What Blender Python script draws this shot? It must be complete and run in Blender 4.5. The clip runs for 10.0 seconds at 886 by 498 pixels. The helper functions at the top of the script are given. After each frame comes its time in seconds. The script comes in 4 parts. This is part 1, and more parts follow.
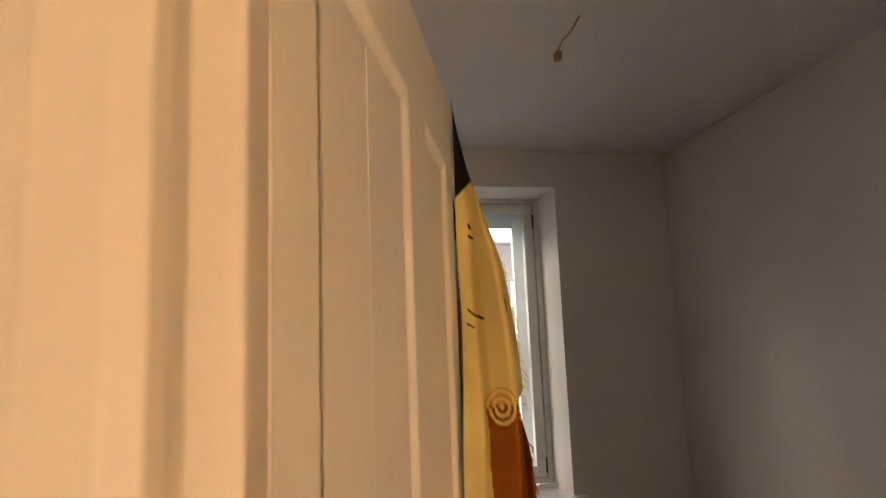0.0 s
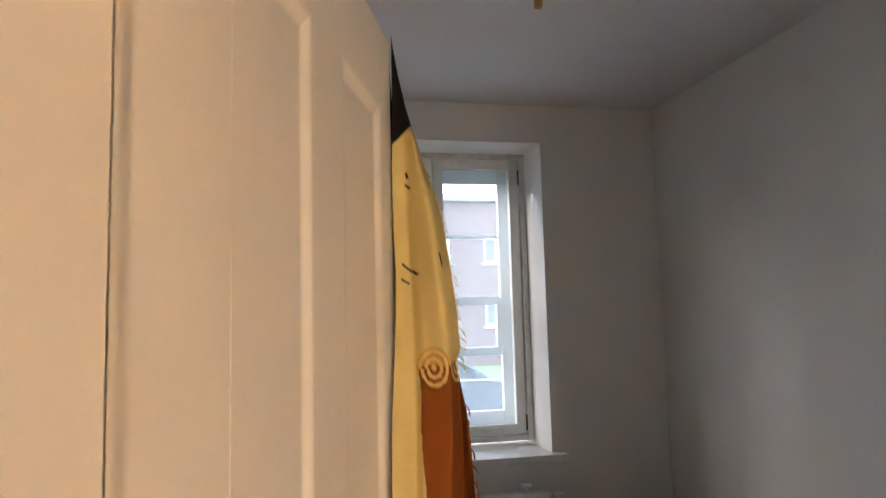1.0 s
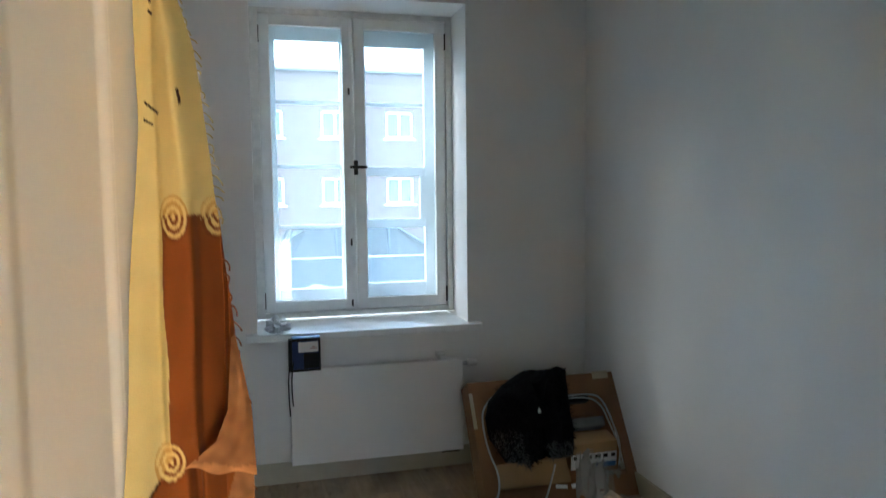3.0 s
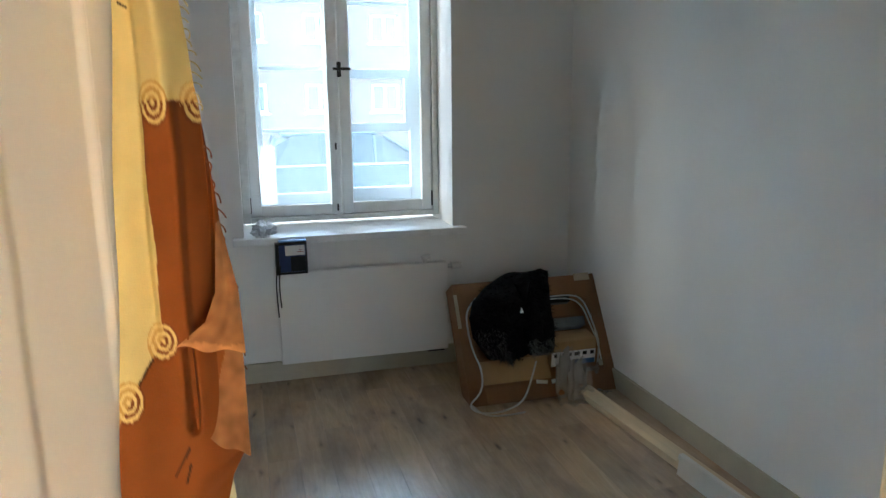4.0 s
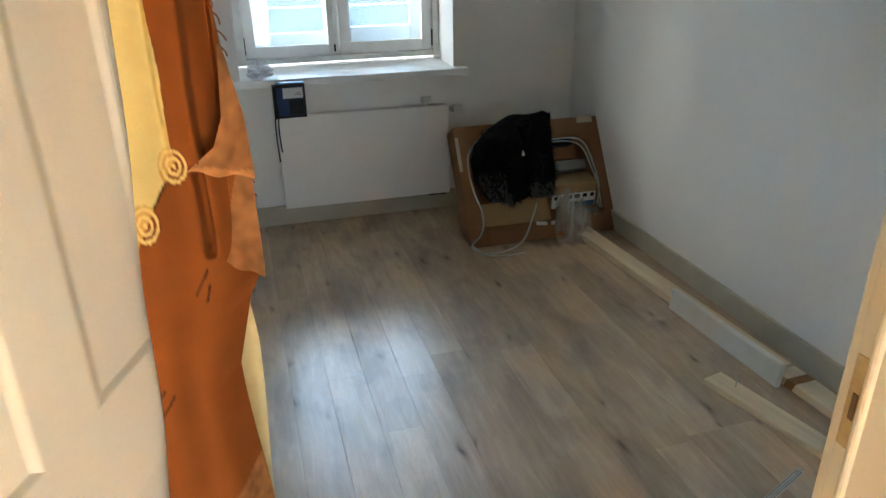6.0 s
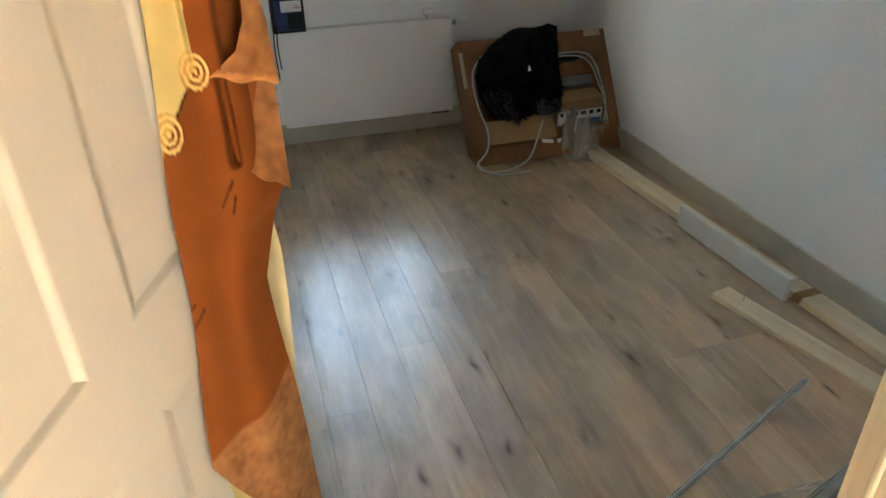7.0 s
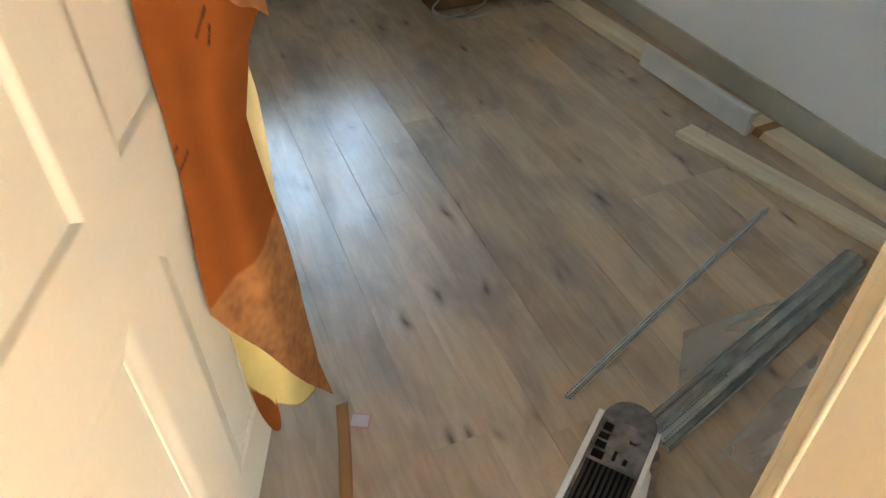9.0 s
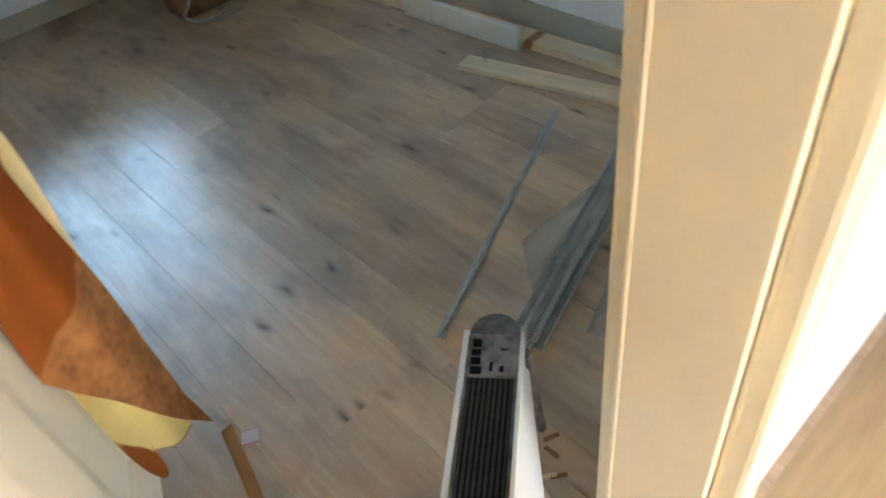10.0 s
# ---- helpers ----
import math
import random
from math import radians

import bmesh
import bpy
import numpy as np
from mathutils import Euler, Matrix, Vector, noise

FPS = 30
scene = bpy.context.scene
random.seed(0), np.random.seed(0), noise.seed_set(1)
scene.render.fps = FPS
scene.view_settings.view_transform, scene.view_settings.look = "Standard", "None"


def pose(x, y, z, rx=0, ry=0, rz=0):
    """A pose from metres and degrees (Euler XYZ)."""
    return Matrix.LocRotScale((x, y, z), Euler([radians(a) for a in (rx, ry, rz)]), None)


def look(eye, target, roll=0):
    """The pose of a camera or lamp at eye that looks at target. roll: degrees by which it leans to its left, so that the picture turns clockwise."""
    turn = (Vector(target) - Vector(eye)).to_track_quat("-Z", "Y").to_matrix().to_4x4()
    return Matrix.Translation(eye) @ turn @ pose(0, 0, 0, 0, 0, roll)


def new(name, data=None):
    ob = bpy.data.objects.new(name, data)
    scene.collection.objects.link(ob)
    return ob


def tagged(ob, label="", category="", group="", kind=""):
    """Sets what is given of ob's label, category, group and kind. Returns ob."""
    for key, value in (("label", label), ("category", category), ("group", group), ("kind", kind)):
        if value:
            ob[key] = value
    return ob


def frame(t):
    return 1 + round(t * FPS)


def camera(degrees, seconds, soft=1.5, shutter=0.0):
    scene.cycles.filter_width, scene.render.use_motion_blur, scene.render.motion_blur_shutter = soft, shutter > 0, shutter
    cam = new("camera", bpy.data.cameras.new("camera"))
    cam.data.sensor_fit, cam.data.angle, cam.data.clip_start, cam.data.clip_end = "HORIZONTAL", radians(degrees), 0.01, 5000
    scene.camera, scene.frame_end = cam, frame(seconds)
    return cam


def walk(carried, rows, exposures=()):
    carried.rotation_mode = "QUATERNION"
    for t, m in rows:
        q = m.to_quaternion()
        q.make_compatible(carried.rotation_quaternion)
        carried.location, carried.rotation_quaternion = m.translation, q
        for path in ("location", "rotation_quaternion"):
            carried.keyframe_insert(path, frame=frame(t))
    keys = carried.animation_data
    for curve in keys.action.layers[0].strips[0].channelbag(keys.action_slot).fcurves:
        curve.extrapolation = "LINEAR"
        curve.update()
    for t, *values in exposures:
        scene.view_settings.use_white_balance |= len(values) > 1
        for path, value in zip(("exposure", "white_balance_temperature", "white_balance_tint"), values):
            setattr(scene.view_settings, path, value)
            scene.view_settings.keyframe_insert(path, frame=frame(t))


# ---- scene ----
cam = camera(64.6, 10.0, soft=1.4, shutter=0.25)
PATH = [
    (0, (-0.412, -0.011, 1.541), (0.007, 1.917, 1.865), -2.2),
    (0.5, (-0.332, 0.003, 1.539), (0.056, 1.945, 1.821), -2.0),
    (1, (-0.308, 0.041, 1.54), (0.117, 1.985, 1.744), -1.5),
    (1.5, (-0.313, 0.102, 1.522), (0.375, 1.975, 1.658), -0.1),
    (2, (-0.241, 0.121, 1.509), (0.484, 1.984, 1.563), -0.2),
    (2.5, (-0.099, 0.098, 1.508), (0.459, 2.018, 1.526), 1.2),
    (3, (-0.019, 0.063, 1.498), (0.487, 1.992, 1.352), -0.6),
    (3.1, (-0.016, 0.048, 1.499), (0.496, 1.971, 1.305), -1.2),
    (4.5, (-0.017, 0.03, 1.456), (0.518, 1.9, 0.991), -0.3),
    (4.8, (-0.018, 0.025, 1.455), (0.517, 1.882, 0.941), -0.2),
    (5, (-0.018, 0.019, 1.447), (0.516, 1.871, 0.913), -0.1),
    (5.5, (-0.024, 0.012, 1.435), (0.494, 1.824, 0.765), 0.2),
    (5.6, (-0.024, 0.013, 1.44), (0.49, 1.814, 0.738), -0.2),
    (6.9, (-0.074, 0.031, 1.422), (0.397, 1.709, 0.442), -1.2),
    (7, (-0.078, 0.037, 1.415), (0.395, 1.703, 0.414), -1.4),
    (7.5, (-0.092, 0.05, 1.405), (0.415, 1.657, 0.329), -1.6),
    (8, (-0.109, 0.058, 1.393), (0.426, 1.628, 0.275), -0.3),
    (8.5, (-0.127, 0.061, 1.385), (0.417, 1.577, 0.2), -0.4),
    (9, (-0.147, 0.058, 1.365), (0.386, 1.462, 0.044), -1.3),
    (9.5, (-0.164, 0.039, 1.367), (0.48, 1.387, 0.037), -2.5),
    (10, (-0.139, 0.006, 1.337), (0.73, 1.156, -0.049), -9.9),
]
EXPOSURES = [(0, 2.82, 8500, 21), (0.5, 3.2, 7000, 18), (1, 3.27, 6600, 18), (1.5, 3.42, 6050, 13), (2.5, 3.62, 5750, 8), (3, 3.54, 5550, 5), (4.5, 3.9, 5850, 5), (5.5, 3.92, 5950, 5), (7.5, 4.08, 6200, 6), (9.5, 4.07, 6050, 4), (10, 3.98, 5500, 1)]
walk(cam, [(t, look(eye, target, roll)) for t, eye, target, roll in PATH], EXPOSURES)

# ---- light ----
world = bpy.data.worlds.new("overcast_sky")
scene.world = world
world.use_nodes = True
wn = world.node_tree.nodes
sky = wn.new("ShaderNodeTexSky")
sky.sky_type, sky.sun_disc = "NISHITA", False
sky.sun_elevation, sky.sun_rotation = radians(27), radians(-58)
sky.air_density, sky.dust_density = 1.0, 1.5
wn["Background"].inputs["Strength"].default_value = 0.15
veil = wn.new("ShaderNodeVectorMath")          # thin even cloud over the clear sky
veil.operation = "MULTIPLY_ADD"
veil.inputs[1].default_value = (0.3, 0.3, 0.3)
veil.inputs[2].default_value = (6.5, 6.7, 7.3)
world.node_tree.links.new(sky.outputs[0], veil.inputs[0])
world.node_tree.links.new(veil.outputs[0], wn["Background"].inputs["Color"])
sun = new("sun", bpy.data.lights.new("sun", "SUN"))
sun.data.energy, sun.data.angle, sun.data.color = 0.4, radians(40), (1.0, 0.96, 0.90)
sun.matrix_world = look((-17.3, 15.2, 12.3), (0.5, 4.1, 1.6))
# added lamp for the hall's warm low light, bounced off its floor; source unseen
hall_light = new("hall_light", bpy.data.lights.new("hall_light", "AREA"))
hall_light.data.shape, hall_light.data.size, hall_light.data.size_y = "RECTANGLE", 0.95, 0.75
hall_light.data.energy, hall_light.data.color = 13.5, (1.0, 0.795, 0.545)
hall_light.data.spread = radians(70)
hall_light.matrix_world = look((0.25, -1.66, 0.6), (0.22, -1.30, 0.0))


# ---- materials ----
def tree(name):
    m = bpy.data.materials.new(name)
    m.use_nodes = True
    n, l = m.node_tree.nodes, m.node_tree.links
    return m, n, l, n["Principled BSDF"]


def surface(name, base, rough=0.6, metal=0.0, var=0.12, scale=6.0, grain=0.1, fine=180.0, stretch=(1, 1, 1), sheen=0.0, per_object=0.0):
    """A surface with two scales of colour change and a fine relief."""
    m, n, l, b = tree(name)
    co, mp = n.new("ShaderNodeTexCoord"), n.new("ShaderNodeMapping")
    mp.inputs["Scale"].default_value = stretch
    l.new(co.outputs["Object"], mp.inputs["Vector"])
    a, f = n.new("ShaderNodeTexNoise"), n.new("ShaderNodeTexNoise")
    for t, s in ((a, scale), (f, fine)):
        t.inputs["Scale"].default_value, t.inputs["Detail"].default_value = s, 4
        l.new(mp.outputs[0], t.inputs["Vector"])
    add = n.new("ShaderNodeMath")
    add.operation = "MULTIPLY_ADD"
    add.inputs[1].default_value, add.inputs[2].default_value = 0.3, 0.0
    l.new(f.outputs[0], add.inputs[0])
    add2 = n.new("ShaderNodeMath")
    l.new(a.outputs[0], add2.inputs[0])
    l.new(add.outputs[0], add2.inputs[1])
    src = add2.outputs[0]
    if per_object:
        info, mul = n.new("ShaderNodeObjectInfo"), n.new("ShaderNodeMath")
        mul.operation = "MULTIPLY_ADD"
        mul.inputs[1].default_value = per_object
        l.new(info.outputs["Random"], mul.inputs[0])
        l.new(src, mul.inputs[2])
        src = mul.outputs[0]
    ramp = n.new("ShaderNodeValToRGB")
    e = ramp.color_ramp.elements
    e[0].position, e[1].position = 0.35, 0.95
    e[0].color = (*[c * (1 - var) for c in base], 1)
    e[1].color = (*[min(1, c * (1 + var)) for c in base], 1)
    l.new(src, ramp.inputs[0])
    l.new(ramp.outputs[0], b.inputs["Base Color"])
    b.inputs["Roughness"].default_value, b.inputs["Metallic"].default_value = rough, metal
    if sheen:
        b.inputs["Sheen Weight"].default_value = sheen
    bump = n.new("ShaderNodeBump")
    bump.inputs["Strength"].default_value, bump.inputs["Distance"].default_value = grain, 0.002
    l.new(f.outputs[0], bump.inputs["Height"])
    l.new(bump.outputs[0], b.inputs["Normal"])
    return m


def floor_wood():
    m, n, l, b = tree("knotty_oak_laminate")
    co, info = n.new("ShaderNodeTexCoord"), n.new("ShaderNodeObjectInfo")
    off = n.new("ShaderNodeVectorMath")
    off.operation = "MULTIPLY_ADD"
    off.inputs[1].default_value = (37, 53, 11)
    l.new(info.outputs["Random"], off.inputs[0])
    l.new(co.outputs["Object"], off.inputs[2])
    place = n.new("ShaderNodeNewGeometry").outputs["Position"]
    def noise_at(scale, stretch, detail=5, rough=0.6, distort=0.0, src=None):
        mp, t = n.new("ShaderNodeMapping"), n.new("ShaderNodeTexNoise")
        mp.inputs["Scale"].default_value = stretch
        l.new(src or off.outputs[0], mp.inputs["Vector"])
        l.new(mp.outputs[0], t.inputs["Vector"])
        t.inputs["Scale"].default_value, t.inputs["Detail"].default_value = scale, detail
        t.inputs["Roughness"].default_value, t.inputs["Distortion"].default_value = rough, distort
        return t.outputs[0]
    def ramp(src, stops):
        r = n.new("ShaderNodeValToRGB")
        e = r.color_ramp.elements
        e[0].position, e[0].color = stops[0][0], (*stops[0][1], 1)
        e[1].position, e[1].color = stops[-1][0], (*stops[-1][1], 1)
        for p, c in stops[1:-1]:
            e.new(p).color = (*c, 1)
        l.new(src, r.inputs[0])
        return r.outputs[0]
    def mix(kind, fac, a, c):
        x = n.new("ShaderNodeMix")
        x.data_type, x.blend_type = "RGBA", kind
        if isinstance(fac, float):
            x.inputs[0].default_value = fac
        else:
            l.new(fac, x.inputs[0])
        l.new(a, x.inputs[6])
        l.new(c, x.inputs[7])
        return x.outputs[2]
    grain = ramp(noise_at(9, (4, 0.45, 1), 7, 0.65, 0.8), [(0.25, (0.43, 0.315, 0.205)), (0.5, (0.53, 0.395, 0.27)), (0.76, (0.62, 0.485, 0.35))])
    stain = ramp(noise_at(3.4, (1.7, 0.8, 1), 4, 0.55, 0.5, place), [(0.32, (0.70, 0.70, 0.74)), (0.54, (1, 1, 1)), (0.74, (1.1, 1.06, 1.0))])
    col = mix("MULTIPLY", 1.0, grain, stain)
    vor = n.new("ShaderNodeTexVoronoi")
    vor.voronoi_dimensions = "2D"
    vor.inputs["Scale"].default_value = 4.2
    mp = n.new("ShaderNodeMapping")
    mp.inputs["Scale"].default_value = (1.9, 0.62, 0.02)
    l.new(off.outputs[0], mp.inputs["Vector"])
    warp = n.new("ShaderNodeTexNoise")
    warp.inputs["Scale"].default_value, warp.inputs["Detail"].default_value = 9, 1
    l.new(off.outputs[0], warp.inputs["Vector"])
    wadd = n.new("ShaderNodeVectorMath")
    wadd.operation = "MULTIPLY_ADD"
    wadd.inputs[1].default_value = (0.10, 0.05, 0)
    l.new(warp.outputs["Color"], wadd.inputs[0])
    l.new(mp.outputs[0], wadd.inputs[2])
    l.new(wadd.outputs[0], vor.inputs["Vector"])
    knot = ramp(vor.outputs["Distance"], [(0.02, (0.24, 0.21, 0.21)), (0.05, (0.52, 0.49, 0.50)), (0.11, (0.87, 0.86, 0.88)), (0.19, (1, 1, 1))])
    pick = ramp(vor.outputs["Color"], [(0.40, (0, 0, 0)), (0.75, (1, 1, 1))])
    col = mix("MULTIPLY", pick, col, knot)
    shade = n.new("ShaderNodeHueSaturation")
    val = n.new("ShaderNodeMapRange")
    val.inputs[3].default_value, val.inputs[4].default_value = 0.84, 1.12
    l.new(info.outputs["Random"], val.inputs[0])
    l.new(val.outputs[0], shade.inputs["Value"])
    shade.inputs["Saturation"].default_value = 1.2
    l.new(col, shade.inputs["Color"])
    l.new(shade.outputs[0], b.inputs["Base Color"])
    rr = n.new("ShaderNodeMapRange")
    rr.inputs[1].default_value, rr.inputs[2].default_value, rr.inputs[3].default_value, rr.inputs[4].default_value = 0.3, 0.7, 0.38, 0.52
    l.new(noise_at(7, (1, 0.7, 1), 2), rr.inputs[0])
    l.new(rr.outputs[0], b.inputs["Roughness"])
    b.inputs["Specular IOR Level"].default_value = 1.0
    worn = n.new("ShaderNodeMapRange")       # lacquer dulled by dust and footmarks
    worn.inputs[1].default_value, worn.inputs[2].default_value, worn.inputs[3].default_value, worn.inputs[4].default_value = 0.36, 0.62, 0.6, 1.0
    l.new(noise_at(10, (1, 0.7, 1), 4, 0.6, 0.0, place), worn.inputs[0])
    l.new(worn.outputs[0], b.inputs["Coat Weight"])
    b.inputs["Coat Roughness"].default_value = 0.24
    bump = n.new("ShaderNodeBump")
    bump.inputs["Strength"].default_value, bump.inputs["Distance"].default_value = 0.6, 0.003
    l.new(noise_at(20, (1.3, 0.8, 1), 5), bump.inputs["Height"])
    swell = n.new("ShaderNodeBump")
    swell.inputs["Strength"].default_value, swell.inputs["Distance"].default_value = 0.5, 0.004
    l.new(noise_at(8, (1, 0.8, 1), 2, 0.5, 0.0, place), swell.inputs["Height"])
    l.new(swell.outputs[0], bump.inputs["Normal"])
    l.new(bump.outputs[0], b.inputs["Normal"])
    l.new(swell.outputs[0], b.inputs["Coat Normal"])
    return m


def dyed_cloth():
    m, n, l, b = tree("batik_cotton")
    att = n.new("ShaderNodeAttribute")
    att.attribute_name = "dye"
    co, t = n.new("ShaderNodeTexCoord"), n.new("ShaderNodeTexNoise")
    t.inputs["Scale"].default_value, t.inputs["Detail"].default_value = 16, 6
    l.new(co.outputs["Object"], t.inputs["Vector"])
    r = n.new("ShaderNodeMapRange")
    r.inputs[1].default_value, r.inputs[2].default_value, r.inputs[3].default_value, r.inputs[4].default_value = 0.3, 0.7, 0.92, 1.07
    l.new(t.outputs[0], r.inputs[0])
    x = n.new("ShaderNodeVectorMath")
    x.operation = "SCALE"
    l.new(att.outputs["Color"], x.inputs[0])
    l.new(r.outputs[0], x.inputs["Scale"])
    l.new(x.outputs[0], b.inputs["Base Color"])
    b.inputs["Roughness"].default_value = 0.9
    b.inputs["Specular IOR Level"].default_value = 0.1
    w = n.new("ShaderNodeTexNoise")
    w.inputs["Scale"].default_value = 420
    l.new(co.outputs["Object"], w.inputs["Vector"])
    bump = n.new("ShaderNodeBump")
    bump.inputs["Strength"].default_value, bump.inputs["Distance"].default_value = 0.3, 0.001
    l.new(w.outputs[0], bump.inputs["Height"])
    l.new(bump.outputs[0], b.inputs["Normal"])
    return m


def pane_glass():
    m = bpy.data.materials.new("window_glass")
    m.use_nodes = True
    n, l = m.node_tree.nodes, m.node_tree.links
    n.clear()
    out, mx, tr, gl, fr = (n.new("ShaderNode" + k) for k in ("OutputMaterial", "MixShader", "BsdfTransparent", "BsdfGlossy", "Fresnel"))
    tr.inputs[0].default_value = (0.90, 0.955, 0.985, 1)
    gl.inputs["Roughness"].default_value = 0.01
    # translucent layer that imitates the bright glare veil over the view
    glare, film = n.new("ShaderNodeBsdfTranslucent"), n.new("ShaderNodeMixShader")
    glare.inputs[0].default_value = (0.85, 0.9, 0.92, 1)
    film.inputs[0].default_value = 0.027
    l.new(tr.outputs[0], film.inputs[1])
    l.new(glare.outputs[0], film.inputs[2])
    l.new(fr.outputs[0], mx.inputs[0])
    l.new(film.outputs[0], mx.inputs[1])
    l.new(gl.outputs[0], mx.inputs[2])
    l.new(mx.outputs[0], out.inputs[0])
    return m


WALL = surface("white_emulsion_wall", (0.85, 0.84, 0.81), 0.92, var=0.035, scale=2.2, grain=0.25, fine=260)
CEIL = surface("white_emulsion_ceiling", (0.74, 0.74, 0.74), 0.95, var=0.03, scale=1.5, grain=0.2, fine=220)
# unseen hall, toned dark so less light bounces onto the door from above
HALL = surface("unseen_hall_dimmed", (0.40, 0.365, 0.30), 0.9, var=0.05, scale=2.0)
DOORPAINT = surface("cream_gloss_door_paint", (0.77, 0.71, 0.545), 0.38, var=0.04, scale=5, grain=0.12, fine=70)
TRIM = surface("cream_trim_paint", (0.70, 0.62, 0.46), 0.4, var=0.05, scale=7, grain=0.1, fine=80)
# aged cream, with the shade along the wall foot put into the colour
BASE = surface("shaded_aged_cream_baseboard_paint", (0.50, 0.46, 0.35), 0.5, var=0.1, scale=9)
SASH = surface("white_window_enamel", (0.82, 0.83, 0.81), 0.35, var=0.07, scale=12, grain=0.1, fine=90)
OLDPAINT = surface("weathered_window_paint", (0.70, 0.70, 0.66), 0.5, var=0.15, scale=20)
IRON = surface("blackened_iron", (0.03, 0.028, 0.025), 0.45, 0.7, var=0.2, scale=30)
RADIATOR = surface("radiator_enamel", (0.82, 0.81, 0.785), 0.35, var=0.02, scale=3, grain=0.03)
PLASTIC = surface("white_plastic", (0.74, 0.73, 0.70), 0.4, var=0.03)
FLOOR = floor_wood()
CLOTH = dyed_cloth()
GLASS = pane_glass()


# ---- building helpers ----
def tidy(bm):
    bmesh.ops.recalc_face_normals(bm, faces=bm.faces)
    return bm


def part(name, bm, material, parent=None, label="", smooth=False):
    me = bpy.data.meshes.new(name)
    bm.to_mesh(me)
    bm.free()
    if material:
        me.materials.append(material)
    if smooth:
        me.polygons.foreach_set("use_smooth", [True] * len(me.polygons))
    ob = new(name, me)
    ob.parent = parent
    if label:
        ob["label"] = label
    return ob


def empty(name, m=None):
    ob = new(name)
    if m is not None:
        ob.matrix_world = m
    return ob


def add_box(bm, x0, x1, y0, y1, z0, z1, bevel=0.0, m=None):
    r = bmesh.ops.create_cube(bm, size=1.0)
    vs = r["verts"]
    bmesh.ops.scale(bm, vec=(x1 - x0, y1 - y0, z1 - z0), verts=vs)
    bmesh.ops.translate(bm, vec=((x0 + x1) / 2, (y0 + y1) / 2, (z0 + z1) / 2), verts=vs)
    if bevel:
        es = list({e for v in vs for e in v.link_edges})
        vs = bmesh.ops.bevel(bm, geom=es, offset=bevel, segments=2, affect="EDGES", profile=0.6)["verts"]
    if m is not None:
        bmesh.ops.transform(bm, matrix=m, verts=vs)
    return bm


def box(x0, x1, y0, y1, z0, z1, bevel=0.0, m=None):
    return add_box(bmesh.new(), x0, x1, y0, y1, z0, z1, bevel, m)


def cyl(p, q, r0, r1=None, seg=16, bm=None):
    bm = bm or bmesh.new()
    p, q = Vector(p), Vector(q)
    d = q - p
    m = Matrix.Translation((p + q) / 2) @ d.to_track_quat("Z", "Y").to_matrix().to_4x4()
    bmesh.ops.create_cone(bm, cap_ends=True, segments=seg, radius1=r0, radius2=r0 if r1 is None else r1, depth=d.length, matrix=m)
    return bm


def tube(points, r, seg=8, cyclic=False):
    """A round cable or pipe through the points, smoothed."""
    cu = bpy.data.curves.new("path", "CURVE")
    cu.dimensions, cu.bevel_depth, cu.bevel_resolution = "3D", r, 2
    sp = cu.splines.new("NURBS")
    sp.points.add(len(points) - 1)
    for sp_p, co in zip(sp.points, points):
        sp_p.co = (*co, 1)
    sp.order_u, sp.use_endpoint_u, sp.use_cyclic_u, sp.resolution_u = 3, True, cyclic, 6
    ob = bpy.data.objects.new("path", cu)
    me = bpy.data.meshes.new_from_object(ob)
    bm = bmesh.new()
    bm.from_mesh(me)
    bpy.data.objects.remove(ob)
    bpy.data.curves.remove(cu)
    bpy.data.meshes.remove(me)
    return bm


def sheet(fn, nu, nv, thick=0.0):
    """A grid of points fn(u, v), u and v from 0 to 1."""
    bm = bmesh.new()
    g = [[bm.verts.new(fn(i / nu, j / nv)) for j in range(nv + 1)] for i in range(nu + 1)]
    for i in range(nu):
        for j in range(nv):
            bm.faces.new((g[i][j], g[i + 1][j], g[i + 1][j + 1], g[i][j + 1]))
    if thick:
        bmesh.ops.recalc_face_normals(bm, faces=bm.faces)
        bmesh.ops.solidify(bm, geom=bm.faces[:] + bm.edges[:] + bm.verts[:], thickness=thick)
    return bm


def table(rows, z):
    """Linear reading of rows (z, value), z falling."""
    zs = [r[0] for r in rows]
    return float(np.interp(-z, [-a for a in zs], [r[1] for r in rows]))


# ---- structure ----
XR, YW, YD, XL, CEILING = 1.806, 3.772, 0.31, -0.98, 2.76
WX0, WX1, WZ0, WZ1 = -0.042, 1.092, 0.80, 2.54      # opening of the window
DX0, DX1, DZ = -0.445, 0.34, 1.985                    # opening of the doorway
HALL_Y, DOORWALL_Y = -1.72, 0.165


def structure(name, bm, material, label):
    return tagged(part(name, tidy(bm), material), label, name.split("_")[0], kind="structure")


structure("wall_east", box(XR, XR + 0.14, YD - 0.2, YW + 0.5, -0.1, CEILING), WALL, "plain white painted wall with faint unevenness")
structure("wall_west", box(XL - 0.14, XL, YD - 0.2, YW + 0.5, -0.1, CEILING), WALL, "plain white painted side wall of the small room")
bm = box(XL, WX0, YW, YW + 0.5, -0.1, CEILING)
add_box(bm, WX1, XR, YW, YW + 0.5, -0.1, CEILING)
add_box(bm, WX0, WX1, YW, YW + 0.5, -0.1, WZ0)
add_box(bm, WX0, WX1, YW, YW + 0.5, WZ1, CEILING)
structure("wall_north", bm, WALL, "white painted outer wall with a deep window reveal")
bm = box(XL, DX0, DOORWALL_Y, YD, 0, CEILING)
